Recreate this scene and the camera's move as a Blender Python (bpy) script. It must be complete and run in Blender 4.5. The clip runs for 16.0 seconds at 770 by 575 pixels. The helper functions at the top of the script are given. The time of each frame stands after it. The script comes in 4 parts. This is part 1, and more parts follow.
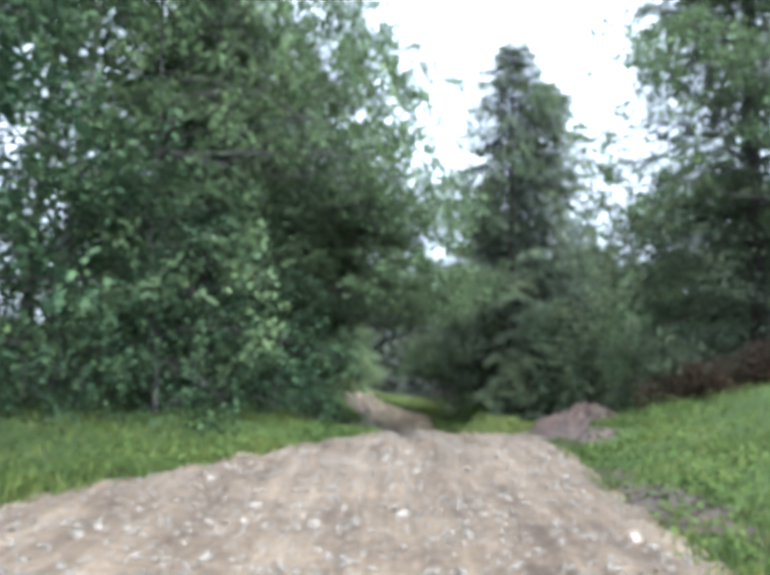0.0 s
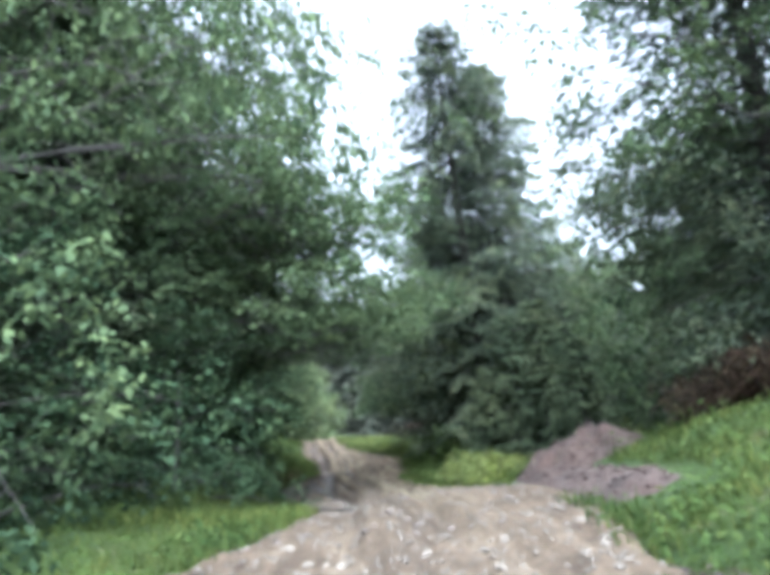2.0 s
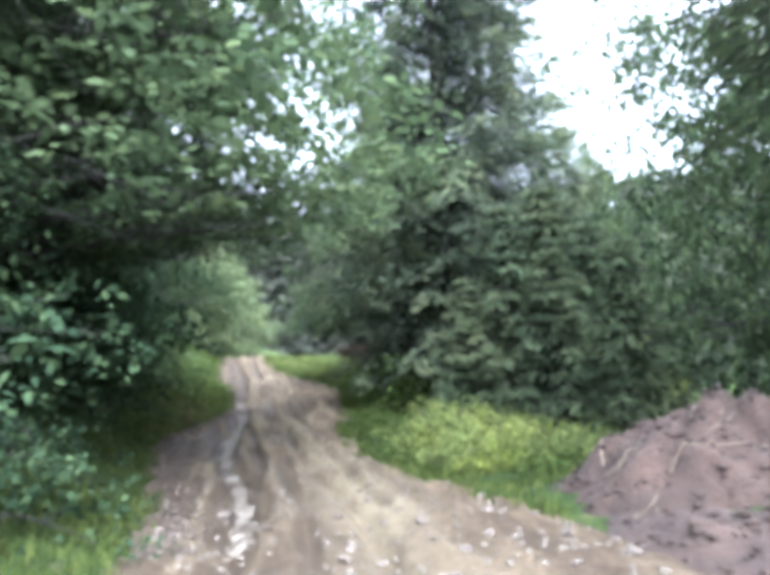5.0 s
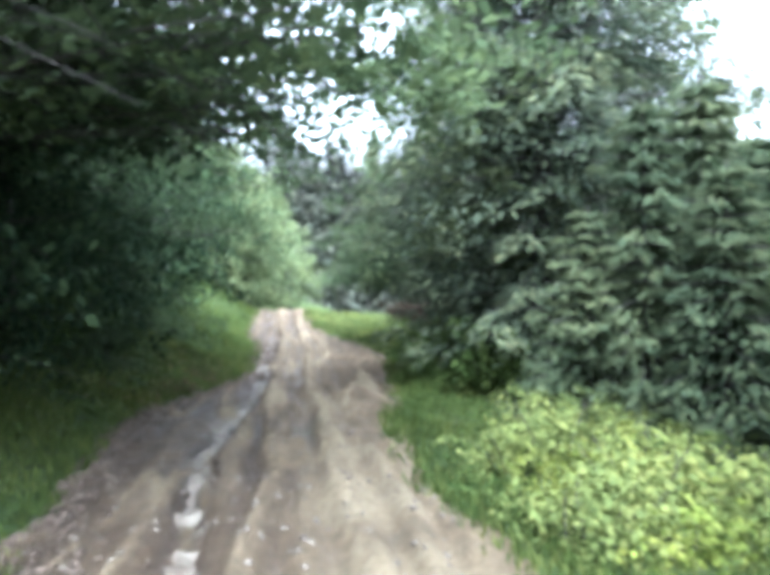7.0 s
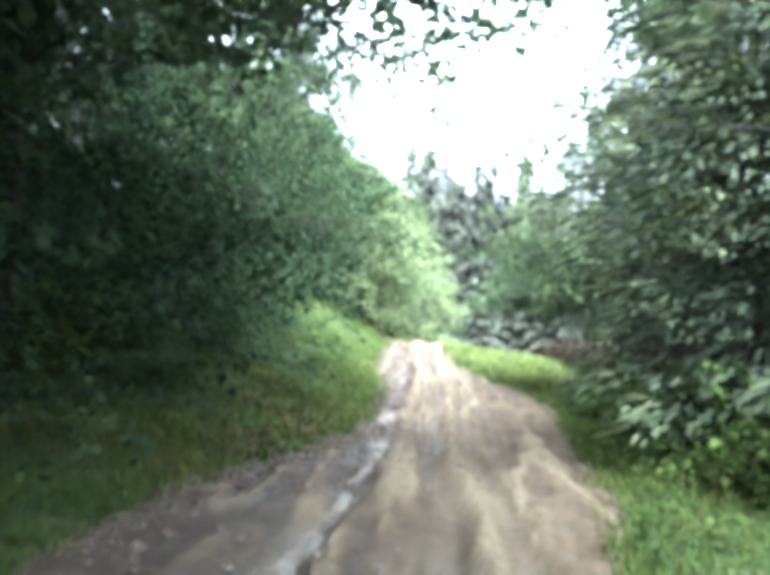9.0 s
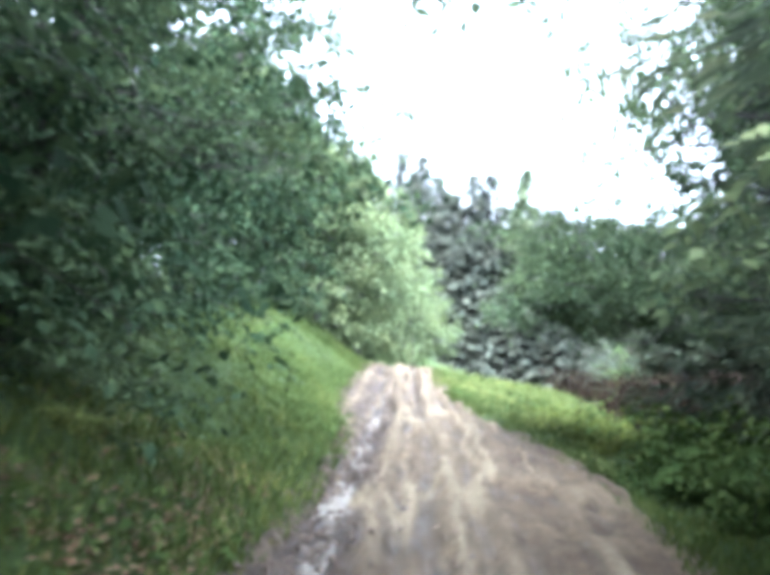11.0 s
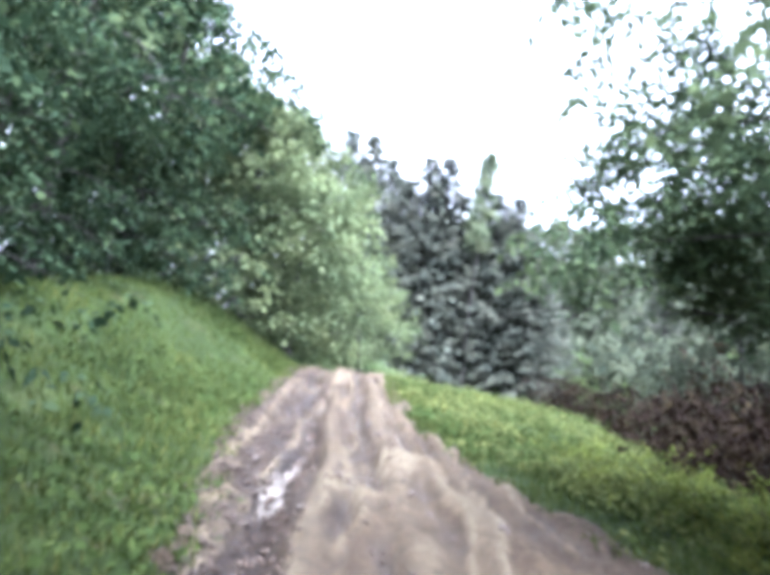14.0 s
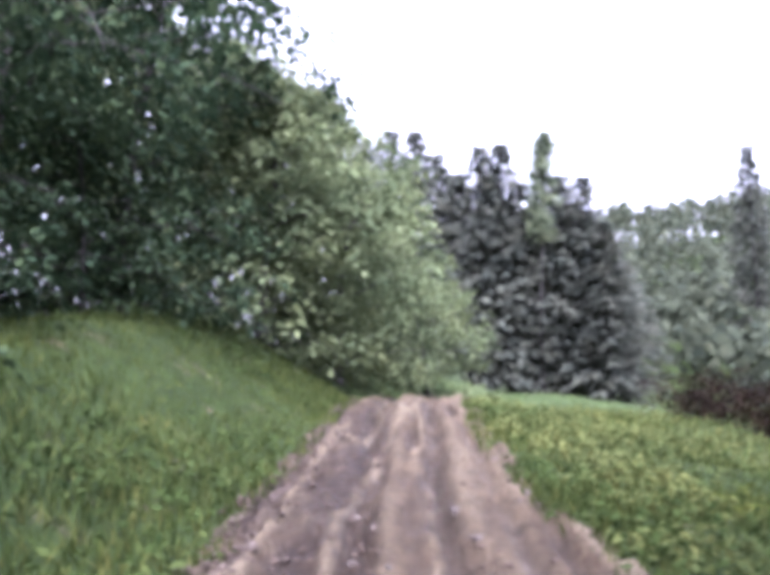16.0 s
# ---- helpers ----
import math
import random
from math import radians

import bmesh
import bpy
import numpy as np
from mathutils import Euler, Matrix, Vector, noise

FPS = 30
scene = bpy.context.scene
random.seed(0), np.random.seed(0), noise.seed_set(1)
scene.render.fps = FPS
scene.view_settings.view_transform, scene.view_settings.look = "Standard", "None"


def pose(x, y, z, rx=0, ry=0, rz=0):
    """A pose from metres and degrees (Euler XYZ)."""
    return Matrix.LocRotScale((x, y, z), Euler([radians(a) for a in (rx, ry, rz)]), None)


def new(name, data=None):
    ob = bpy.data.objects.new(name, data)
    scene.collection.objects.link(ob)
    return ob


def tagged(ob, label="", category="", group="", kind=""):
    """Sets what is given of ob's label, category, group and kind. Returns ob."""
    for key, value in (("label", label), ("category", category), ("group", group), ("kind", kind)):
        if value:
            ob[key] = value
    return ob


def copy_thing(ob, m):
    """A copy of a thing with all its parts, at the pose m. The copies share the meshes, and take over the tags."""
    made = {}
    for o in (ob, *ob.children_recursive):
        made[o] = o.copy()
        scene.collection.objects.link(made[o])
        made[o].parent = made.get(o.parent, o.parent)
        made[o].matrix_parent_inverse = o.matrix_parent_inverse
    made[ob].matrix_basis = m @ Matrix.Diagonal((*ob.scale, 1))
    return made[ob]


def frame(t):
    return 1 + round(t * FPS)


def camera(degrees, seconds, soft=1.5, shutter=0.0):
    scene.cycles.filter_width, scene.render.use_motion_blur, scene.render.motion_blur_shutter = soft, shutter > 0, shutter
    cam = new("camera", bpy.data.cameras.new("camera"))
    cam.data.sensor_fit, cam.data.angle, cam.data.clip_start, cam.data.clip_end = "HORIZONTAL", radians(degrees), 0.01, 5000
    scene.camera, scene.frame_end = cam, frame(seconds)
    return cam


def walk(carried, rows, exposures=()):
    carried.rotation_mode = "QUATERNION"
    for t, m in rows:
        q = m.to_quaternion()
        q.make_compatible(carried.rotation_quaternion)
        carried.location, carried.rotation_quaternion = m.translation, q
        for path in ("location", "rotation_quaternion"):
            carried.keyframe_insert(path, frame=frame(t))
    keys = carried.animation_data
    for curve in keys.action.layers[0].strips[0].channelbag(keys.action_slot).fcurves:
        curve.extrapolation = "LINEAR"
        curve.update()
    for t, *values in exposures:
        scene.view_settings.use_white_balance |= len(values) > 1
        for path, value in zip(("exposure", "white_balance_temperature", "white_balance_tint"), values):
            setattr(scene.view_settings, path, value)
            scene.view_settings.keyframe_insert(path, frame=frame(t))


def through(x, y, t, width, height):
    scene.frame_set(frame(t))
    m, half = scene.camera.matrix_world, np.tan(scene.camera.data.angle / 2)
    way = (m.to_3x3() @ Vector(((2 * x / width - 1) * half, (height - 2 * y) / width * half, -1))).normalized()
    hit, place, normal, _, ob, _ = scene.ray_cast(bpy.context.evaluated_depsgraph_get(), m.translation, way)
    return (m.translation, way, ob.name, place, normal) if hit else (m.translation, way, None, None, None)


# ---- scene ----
cam = camera(54.0, 16.0, soft=6.5, shutter=0.5)
EXPOSURES = [(0.0, 3.0, 5350, 8), (2.0, 3.15, 5250, 8), (3.7, 3.4, 5300, 4), (6.0, 3.85, 5250, 17), (7.0, 4.1, 5200, 7), (8.2, 4.75, 5450, 4), (10.3, 4.6, 5150, 6), (12.0, 4.15, 5200, 15), (15.0, 3.65, 5200, 23), (16.0, 3.25, 5400, 34)]
PATH = [
    (0.0, pose(0.00, 0.00, 1.50, 97.80, -1.49, -0.20)),
    (0.5, pose(0.15, 1.12, 1.54, 96.94, 1.31, -1.43)),
    (1.0, pose(0.31, 2.53, 1.61, 98.18, 3.37, -2.46)),
    (1.5, pose(0.49, 3.83, 1.65, 99.91, 4.93, -2.85)),
    (2.0, pose(0.74, 5.31, 1.79, 100.33, 6.68, -2.30)),
    (2.5, pose(0.89, 6.49, 1.85, 98.43, 7.22, -1.82)),
    (3.0, pose(0.88, 7.96, 1.97, 99.52, 3.64, -4.44)),
    (3.5, pose(0.95, 9.31, 2.06, 96.92, 1.90, -5.69)),
    (6.0, pose(1.40, 16.17, 2.17, 91.76, 5.17, -7.78)),
    (6.5, pose(1.51, 17.56, 2.12, 90.46, 2.89, -5.88)),
    (7.0, pose(1.48, 19.07, 2.00, 90.73, 0.36, -3.30)),
    (7.5, pose(1.46, 20.48, 1.94, 92.47, -1.72, -0.03)),
    (8.0, pose(1.33, 22.03, 1.86, 92.56, -1.67, 4.05)),
    (10.5, pose(0.64, 30.51, 1.66, 94.93, -3.34, 7.80)),
    (11.0, pose(0.50, 32.36, 1.67, 95.13, -4.88, 5.86)),
    (11.5, pose(0.29, 33.95, 1.64, 95.75, -6.48, 3.59)),
    (12.0, pose(0.32, 35.28, 1.67, 95.76, -6.86, 3.36)),
    (12.5, pose(0.28, 36.49, 1.72, 94.14, -6.20, 3.82)),
    (13.0, pose(0.16, 37.92, 1.70, 94.25, -5.77, 3.56)),
    (13.5, pose(0.15, 39.17, 1.67, 93.56, -5.55, 3.28)),
    (14.0, pose(0.01, 40.48, 1.66, 95.72, -5.72, 1.85)),
    (14.5, pose(-0.05, 41.74, 1.68, 97.91, -4.63, 2.05)),
    (15.0, pose(-0.11, 43.23, 1.79, 98.75, -2.54, 3.35)),
    (15.5, pose(-0.16, 44.43, 1.88, 98.67, -0.69, 5.03)),
    (16.0, pose(-0.29, 45.73, 1.94, 96.48, 1.04, 7.09)),
]
walk(cam, PATH, EXPOSURES)

# ---------------------------------------------------------------- world and light
SUN_ELEV, SUN_AZ = radians(55), radians(165)
world = bpy.data.worlds.new("world")
scene.world = world
world.use_nodes = True
wn, wl = world.node_tree.nodes, world.node_tree.links
wn.clear()
sky = wn.new("ShaderNodeTexSky")
sky.sky_type = "NISHITA"
sky.sun_disc = False
sky.sun_elevation, sky.sun_rotation = SUN_ELEV, SUN_AZ
sky.air_density, sky.dust_density, sky.ozone_density = 1.0, 6.0, 0.5
pale = wn.new("ShaderNodeHueSaturation")
pale.inputs["Saturation"].default_value = 0.12
bg = wn.new("ShaderNodeBackground")
bg.inputs["Strength"].default_value = 0.12
wout = wn.new("ShaderNodeOutputWorld")
wl.new(sky.outputs[0], pale.inputs["Color"])
wl.new(pale.outputs[0], bg.inputs[0])
wl.new(bg.outputs[0], wout.inputs[0])

sun = new("sun", bpy.data.lights.new("sun", "SUN"))
sun.data.energy, sun.data.angle, sun.data.color = 1.3, radians(50), (1.0, 0.97, 0.92)
sun.rotation_euler = (radians(90) - SUN_ELEV, 0, math.pi - SUN_AZ)


# ---------------------------------------------------------------- materials
def material(name):
    m = bpy.data.materials.new(name)
    m.use_nodes = True
    nt = m.node_tree
    nt.nodes.clear()
    out = nt.nodes.new("ShaderNodeOutputMaterial")
    return m, nt.nodes, nt.links, out


def noise_node(n, l, scale, detail=4.0, rough=0.6, coord=None):
    t = n.new("ShaderNodeTexNoise")
    t.inputs["Scale"].default_value, t.inputs["Detail"].default_value, t.inputs["Roughness"].default_value = scale, detail, rough
    if coord is not None:
        l.new(coord, t.inputs["Vector"])
    return t.outputs["Fac"]


def ramp(n, l, fac, *stops):
    r = n.new("ShaderNodeValToRGB")
    e = r.color_ramp.elements
    while len(e) < len(stops):
        e.new(0.5)
    for el, (p, c) in zip(e, stops):
        el.position, el.color = p, (*c, 1)
    l.new(fac, r.inputs[0])
    return r.outputs[0]


def mixed(n, l, fac, a, b):
    m = n.new("ShaderNodeMix")
    m.data_type = "RGBA"
    for key, v in ((0, fac), (6, a), (7, b)):
        if isinstance(v, (int, float)):
            m.inputs[key].default_value = v
        elif isinstance(v, tuple):
            m.inputs[key].default_value = (*v, 1)
        else:
            l.new(v, m.inputs[key])
    return m.outputs[2]


def bumped(n, l, height, strength, distance):
    b = n.new("ShaderNodeBump")
    b.inputs["Strength"].default_value, b.inputs["Distance"].default_value = strength, distance
    l.new(height, b.inputs["Height"])
    return b.outputs[0]


def leaf_material(name, dark, mid, light, through=0.38, rough=0.65, gloss=0.2):
    """Leaves: each one its own tint, with some light coming through."""
    m, n, l, out = material(name)
    geo = n.new("ShaderNodeNewGeometry")
    info = n.new("ShaderNodeObjectInfo")
    tint = ramp(n, l, geo.outputs["Random Per Island"], (0.0, dark), (0.55, mid), (1.0, light))
    patch = ramp(n, l, noise_node(n, l, 0.55, 3.0, 0.6, geo.outputs["Position"]), (0.3, (0.62, 0.7, 0.66)), (0.7, (1.25, 1.2, 1.0)))
    mul = n.new("ShaderNodeMix")
    mul.data_type, mul.blend_type = "RGBA", "MULTIPLY"
    mul.inputs[0].default_value = 1.0
    l.new(tint, mul.inputs[6])
    l.new(patch, mul.inputs[7])
    tree = n.new("ShaderNodeHueSaturation")
    sway = n.new("ShaderNodeMapRange")
    sway.inputs[3].default_value, sway.inputs[4].default_value = 0.8, 1.2
    l.new(info.outputs["Random"], sway.inputs[0])
    l.new(sway.outputs[0], tree.inputs["Value"])
    l.new(mul.outputs[2], tree.inputs["Color"])
    p = n.new("ShaderNodeBsdfPrincipled")
    p.inputs["Roughness"].default_value = rough
    p.inputs["Specular IOR Level"].default_value = gloss
    l.new(tree.outputs[0], p.inputs["Base Color"])
    tr = n.new("ShaderNodeBsdfTranslucent")
    l.new(tree.outputs[0], tr.inputs["Color"])
    mx = n.new("ShaderNodeMixShader")
    mx.inputs[0].default_value = through
    l.new(p.outputs[0], mx.inputs[1])
    l.new(tr.outputs[0], mx.inputs[2])
    l.new(mx.outputs[0], out.inputs[0])
    return m


def solid_material(name, colors, scale, rough=0.85, bump=0.4, depth=0.02, fine=None):
    m, n, l, out = material(name)
    geo = n.new("ShaderNodeNewGeometry")
    info = n.new("ShaderNodeObjectInfo")
    pos = geo.outputs["Position"]
    base = ramp(n, l, noise_node(n, l, scale, 5.0, 0.65, pos), *colors)
    grain = noise_node(n, l, fine or scale * 9, 3.0, 0.7, pos)
    shade = ramp(n, l, grain, (0.25, (0.72, 0.72, 0.72)), (0.75, (1.22, 1.22, 1.22)))
    mul = n.new("ShaderNodeMix")
    mul.data_type, mul.blend_type = "RGBA", "MULTIPLY"
    mul.inputs[0].default_value = 1.0
    l.new(base, mul.inputs[6])
    l.new(shade, mul.inputs[7])
    each = n.new("ShaderNodeHueSaturation")
    sway = n.new("ShaderNodeMapRange")
    sway.inputs[3].default_value, sway.inputs[4].default_value = 0.75, 1.25
    l.new(info.outputs["Random"], sway.inputs[0])
    l.new(sway.outputs[0], each.inputs["Value"])
    l.new(mul.outputs[2], each.inputs["Color"])
    p = n.new("ShaderNodeBsdfPrincipled")
    p.inputs["Roughness"].default_value = rough
    l.new(each.outputs[0], p.inputs["Base Color"])
    l.new(bumped(n, l, grain, bump, depth), p.inputs["Normal"])
    l.new(p.outputs[0], out.inputs[0])
    return m


BARK = solid_material("bark", ((0.3, (0.013, 0.011, 0.009)), (0.7, (0.038, 0.033, 0.028))), 3.0, 0.9, 0.8, 0.03)
DEADWOOD = solid_material("dead_wood", ((0.3, (0.08, 0.06, 0.044)), (0.7, (0.19, 0.15, 0.11))), 4.0, 0.85, 0.6, 0.01)
STONE = solid_material("stone", ((0.3, (0.068, 0.055, 0.041)), (0.7, (0.128, 0.107, 0.082))), 6.0, 0.9, 0.5, 0.01)
MUDDY_STONE = solid_material("muddy_stone", ((0.3, (0.05, 0.038, 0.029)), (0.7, (0.1, 0.08, 0.064))), 6.0, 0.9, 0.5, 0.01)
CLAY_LUMP = solid_material("clay_lump", ((0.3, (0.038, 0.025, 0.016)), (0.7, (0.088, 0.062, 0.043))), 2.6, 0.9, 0.9, 0.04)
SOIL = solid_material("turned_soil", ((0.3, (0.017, 0.0095, 0.006)), (0.7, (0.044, 0.0245, 0.0165))), 2.2, 0.95, 0.9, 0.05)
BEECH_LEAF = leaf_material("broad_leaf", (0.05, 0.072, 0.042), (0.068, 0.095, 0.052), (0.092, 0.122, 0.062), 0.44, 0.85, 0.06)
SPRUCE_LEAF = leaf_material("spruce_needle", (0.042, 0.056, 0.043), (0.062, 0.078, 0.058), (0.086, 0.1, 0.072), 0.36, 0.85, 0.06)
SHOOT_LEAF = leaf_material("spruce_shoot", (0.056, 0.073, 0.05), (0.082, 0.099, 0.063), (0.115, 0.128, 0.08), 0.4, 0.85, 0.06)
YOUNG_LEAF = leaf_material("young_needle", (0.05, 0.069, 0.044), (0.075, 0.094, 0.056), (0.108, 0.126, 0.073), 0.4, 0.85, 0.06)
# needles paled and greyed: haze before the far spruces put into colour
HAZED_LEAF = leaf_material("hazed_needle", (0.078, 0.085, 0.075), (0.095, 0.103, 0.09), (0.113, 0.12, 0.105), 0.55, 0.9, 0.04)
# green dulled towards grey to stand for haze over the woods
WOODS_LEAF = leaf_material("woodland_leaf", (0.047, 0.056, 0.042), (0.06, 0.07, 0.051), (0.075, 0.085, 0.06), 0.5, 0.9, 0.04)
BIRCH_LEAF = leaf_material("birch_leaf", (0.085, 0.105, 0.07), (0.115, 0.138, 0.09), (0.15, 0.17, 0.11), 0.4, 0.85, 0.06)
# paler leaf: brighter light and haze on the slope trees put into colour
LIGHT_LEAF = leaf_material("light_leaf", (0.084, 0.106, 0.058), (0.11, 0.136, 0.072), (0.143, 0.168, 0.094), 0.42, 0.85, 0.06)
# leaf colour darkened to stand for shade among the crowded trees
SHADED_LEAF = leaf_material("shaded_leaf", (0.016, 0.029, 0.017), (0.028, 0.046, 0.026), (0.048, 0.07, 0.035), 0.3, 0.85, 0.05)
# near-black brown: the gloom of the undergrowth put into leaf colour
BRUSH_LEAF = leaf_material("brush_leaf", (0.011, 0.007, 0.006), (0.019, 0.012, 0.01), (0.034, 0.026, 0.014), 0.2, 0.9, 0.04)
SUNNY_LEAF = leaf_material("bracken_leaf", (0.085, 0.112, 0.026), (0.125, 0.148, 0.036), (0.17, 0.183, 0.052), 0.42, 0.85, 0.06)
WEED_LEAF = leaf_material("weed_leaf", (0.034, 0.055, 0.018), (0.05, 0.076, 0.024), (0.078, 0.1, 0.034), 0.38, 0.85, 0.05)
LITTER_LEAF = leaf_material("fallen_leaf", (0.05, 0.032, 0.02), (0.085, 0.056, 0.036), (0.14, 0.1, 0.07), 0.15, 0.85, 0.06)
MEADOW_LEAF = leaf_material("verge_leaf", (0.078, 0.1, 0.038), (0.118, 0.142, 0.05), (0.178, 0.19, 0.072), 0.4, 0.85, 0.06)
GRASS_BLADE = leaf_material("grass_blade", (0.03, 0.046, 0.014), (0.05, 0.07, 0.02), (0.098, 0.104, 0.035), 0.38, 0.8, 0.06)


def ground_material():
    m, n, l, out = material("meadow_ground")
    geo = n.new("ShaderNodeNewGeometry")
    pos = geo.outputs["Position"]
    big = ramp(n, l, noise_node(n, l, 0.45, 5.0, 0.65, pos), (0.3, (0.021, 0.039, 0.01)), (0.55, (0.036, 0.058, 0.014)), (0.75, (0.065, 0.076, 0.022)))
    tuft = noise_node(n, l, 3.2, 5.0, 0.7, pos)
    grain = noise_node(n, l, 24.0, 4.0, 0.8, pos)
    add = n.new("ShaderNodeMath")
    add.operation = "MULTIPLY_ADD"
    add.inputs[1].default_value, add.inputs[2].default_value = 0.5, 0.0
    two = n.new("ShaderNodeMath")
    two.operation = "ADD"
    l.new(tuft, two.inputs[0])
    l.new(grain, two.inputs[1])
    l.new(two.outputs[0], add.inputs[0])
    fine = add.outputs[0]
    dirt = ramp(n, l, noise_node(n, l, 1.3, 6.0, 0.7, pos), (0.58, (0, 0, 0)), (0.72, (1, 1, 1)))
    base = mixed(n, l, dirt, big, (0.12, 0.095, 0.06))
    shade = ramp(n, l, fine, (0.36, (0.42, 0.45, 0.42)), (0.5, (0.9, 0.9, 0.9)), (0.64, (1.35, 1.3, 1.15)))
    mul = n.new("ShaderNodeMix")
    mul.data_type, mul.blend_type = "RGBA", "MULTIPLY"
    mul.inputs[0].default_value = 1.0
    l.new(base, mul.inputs[6])
    l.new(shade, mul.inputs[7])
    p = n.new("ShaderNodeBsdfPrincipled")
    p.inputs["Roughness"].default_value = 0.95
    p.inputs["Specular IOR Level"].default_value = 0.15
    l.new(mul.outputs[2], p.inputs["Base Color"])
    l.new(bumped(n, l, fine, 1.0, 0.14), p.inputs["Normal"])
    l.new(p.outputs[0], out.inputs[0])
    return m


def road_material():
    """Pale gravel on the first stretch, brown wet clay further on."""
    m, n, l, out = material("dirt_road")
    geo = n.new("ShaderNodeNewGeometry")
    pos = geo.outputs["Position"]
    sep = n.new("ShaderNodeSeparateXYZ")
    l.new(pos, sep.inputs[0])
    far = n.new("ShaderNodeMapRange")
    far.inputs[1].default_value, far.inputs[2].default_value = 12.0, 24.0
    l.new(sep.outputs[1], far.inputs[0])
    a = noise_node(n, l, 1.1, 6.0, 0.7, pos)
    b = noise_node(n, l, 11.0, 5.0, 0.75, pos)
    lengthwise = n.new("ShaderNodeVectorMath")
    lengthwise.operation = "MULTIPLY"
    lengthwise.inputs[1].default_value = (3.4, 0.22, 1.0)
    l.new(pos, lengthwise.inputs[0])
    streak = noise_node(n, l, 1.0, 5.0, 0.65, lengthwise.outputs[0])
    both = n.new("ShaderNodeMath")
    both.operation = "ADD"
    l.new(a, both.inputs[0])
    l.new(streak, both.inputs[1])
    half = n.new("ShaderNodeMath")
    half.operation = "MULTIPLY"
    half.inputs[1].default_value = 0.5
    l.new(both.outputs[0], half.inputs[0])
    a = half.outputs[0]
    gravel = ramp(n, l, a, (0.38, (0.042, 0.0285, 0.0175)), (0.5, (0.084, 0.06, 0.038)), (0.62, (0.14, 0.107, 0.072)))
    clay = ramp(n, l, a, (0.36, (0.031, 0.0195, 0.0104)), (0.5, (0.063, 0.0428, 0.0238)), (0.64, (0.106, 0.0785, 0.0455)))
    base = mixed(n, l, far.outputs[0], gravel, clay)
    patch = ramp(n, l, noise_node(n, l, 2.3, 6.0, 0.72, pos), (0.5, (0, 0, 0)), (0.62, (1, 1, 1)))
    damp = n.new("ShaderNodeMath")
    damp.operation = "MULTIPLY"
    l.new(patch, damp.inputs[0])
    l.new(far.outputs[0], damp.inputs[1])
    base = mixed(n, l, damp.outputs[0], base, (0.05, 0.034, 0.019))
    # damp clay, with rut hollows darkened further in place of weak shading
    mask = n.new("ShaderNodeAttribute")
    mask.attribute_name = "wet"
    dull = n.new("ShaderNodeMix")
    dull.data_type, dull.blend_type = "RGBA", "MULTIPLY"
    l.new(mask.outputs["Fac"], dull.inputs[0])
    l.new(base, dull.inputs[6])
    dull.inputs[7].default_value = (0.42, 0.38, 0.36, 1)
    base = dull.outputs[2]
    # dry crests, paled further so the relief reads in soft light
    crest = n.new("ShaderNodeAttribute")
    crest.attribute_name = "dry"
    part_dry = n.new("ShaderNodeMath")
    part_dry.operation = "MULTIPLY"
    part_dry.inputs[1].default_value = 0.8
    l.new(crest.outputs["Fac"], part_dry.inputs[0])
    base = mixed(n, l, part_dry.outputs[0], base, (0.168, 0.136, 0.086))
    shade = ramp(n, l, b, (0.3, (0.55, 0.53, 0.5)), (0.7, (1.3, 1.3, 1.3)))
    mul = n.new("ShaderNodeMix")
    mul.data_type, mul.blend_type = "RGBA", "MULTIPLY"
    mul.inputs[0].default_value = 1.0
    l.new(base, mul.inputs[6])
    l.new(shade, mul.inputs[7])
    p = n.new("ShaderNodeBsdfPrincipled")
    wet = n.new("ShaderNodeMapRange")
    wet.inputs[3].default_value, wet.inputs[4].default_value = 0.92, 0.38
    l.new(mask.outputs["Fac"], wet.inputs[0])
    l.new(wet.outputs[0], p.inputs["Roughness"])
    p.inputs["Specular IOR Level"].default_value = 0.25
    l.new(mul.outputs[2], p.inputs["Base Color"])
    c = noise_node(n, l, 26.0, 4.0, 0.8, pos)
    lumps = n.new("ShaderNodeMath")
    lumps.operation = "MULTIPLY_ADD"
    lumps.inputs[1].default_value = 2.6
    l.new(b, lumps.inputs[0])
    l.new(c, lumps.inputs[2])
    l.new(bumped(n, l, lumps.outputs[0], 0.9, 0.035), p.inputs["Normal"])
    l.new(p.outputs[0], out.inputs[0])
    return m


def silt_material():
    m, n, l, out = material("wet_silt")
    p = n.new("ShaderNodeBsdfPrincipled")
    geo = n.new("ShaderNodeNewGeometry")
    pos = geo.outputs["Position"]
    a = noise_node(n, l, 5.0, 5.0, 0.75, pos)
    # pale silt tones that also carry the sky's glint on the wet rut
    l.new(ramp(n, l, a, (0.38, (0.045, 0.034, 0.024)), (0.5, (0.09, 0.075, 0.057)), (0.62, (0.15, 0.132, 0.106))), p.inputs["Base Color"])
    l.new(ramp(n, l, a, (0.4, (0.42, 0.42, 0.42)), (0.6, (0.7, 0.7, 0.7))), p.inputs["Roughness"])
    l.new(bumped(n, l, noise_node(n, l, 11.0, 4.0, 0.7, pos), 0.8, 0.05), p.inputs["Normal"])
    l.new(p.outputs[0], out.inputs[0])
    return m


GROUND, ROAD, SILT = ground_material(), road_material(), silt_material()


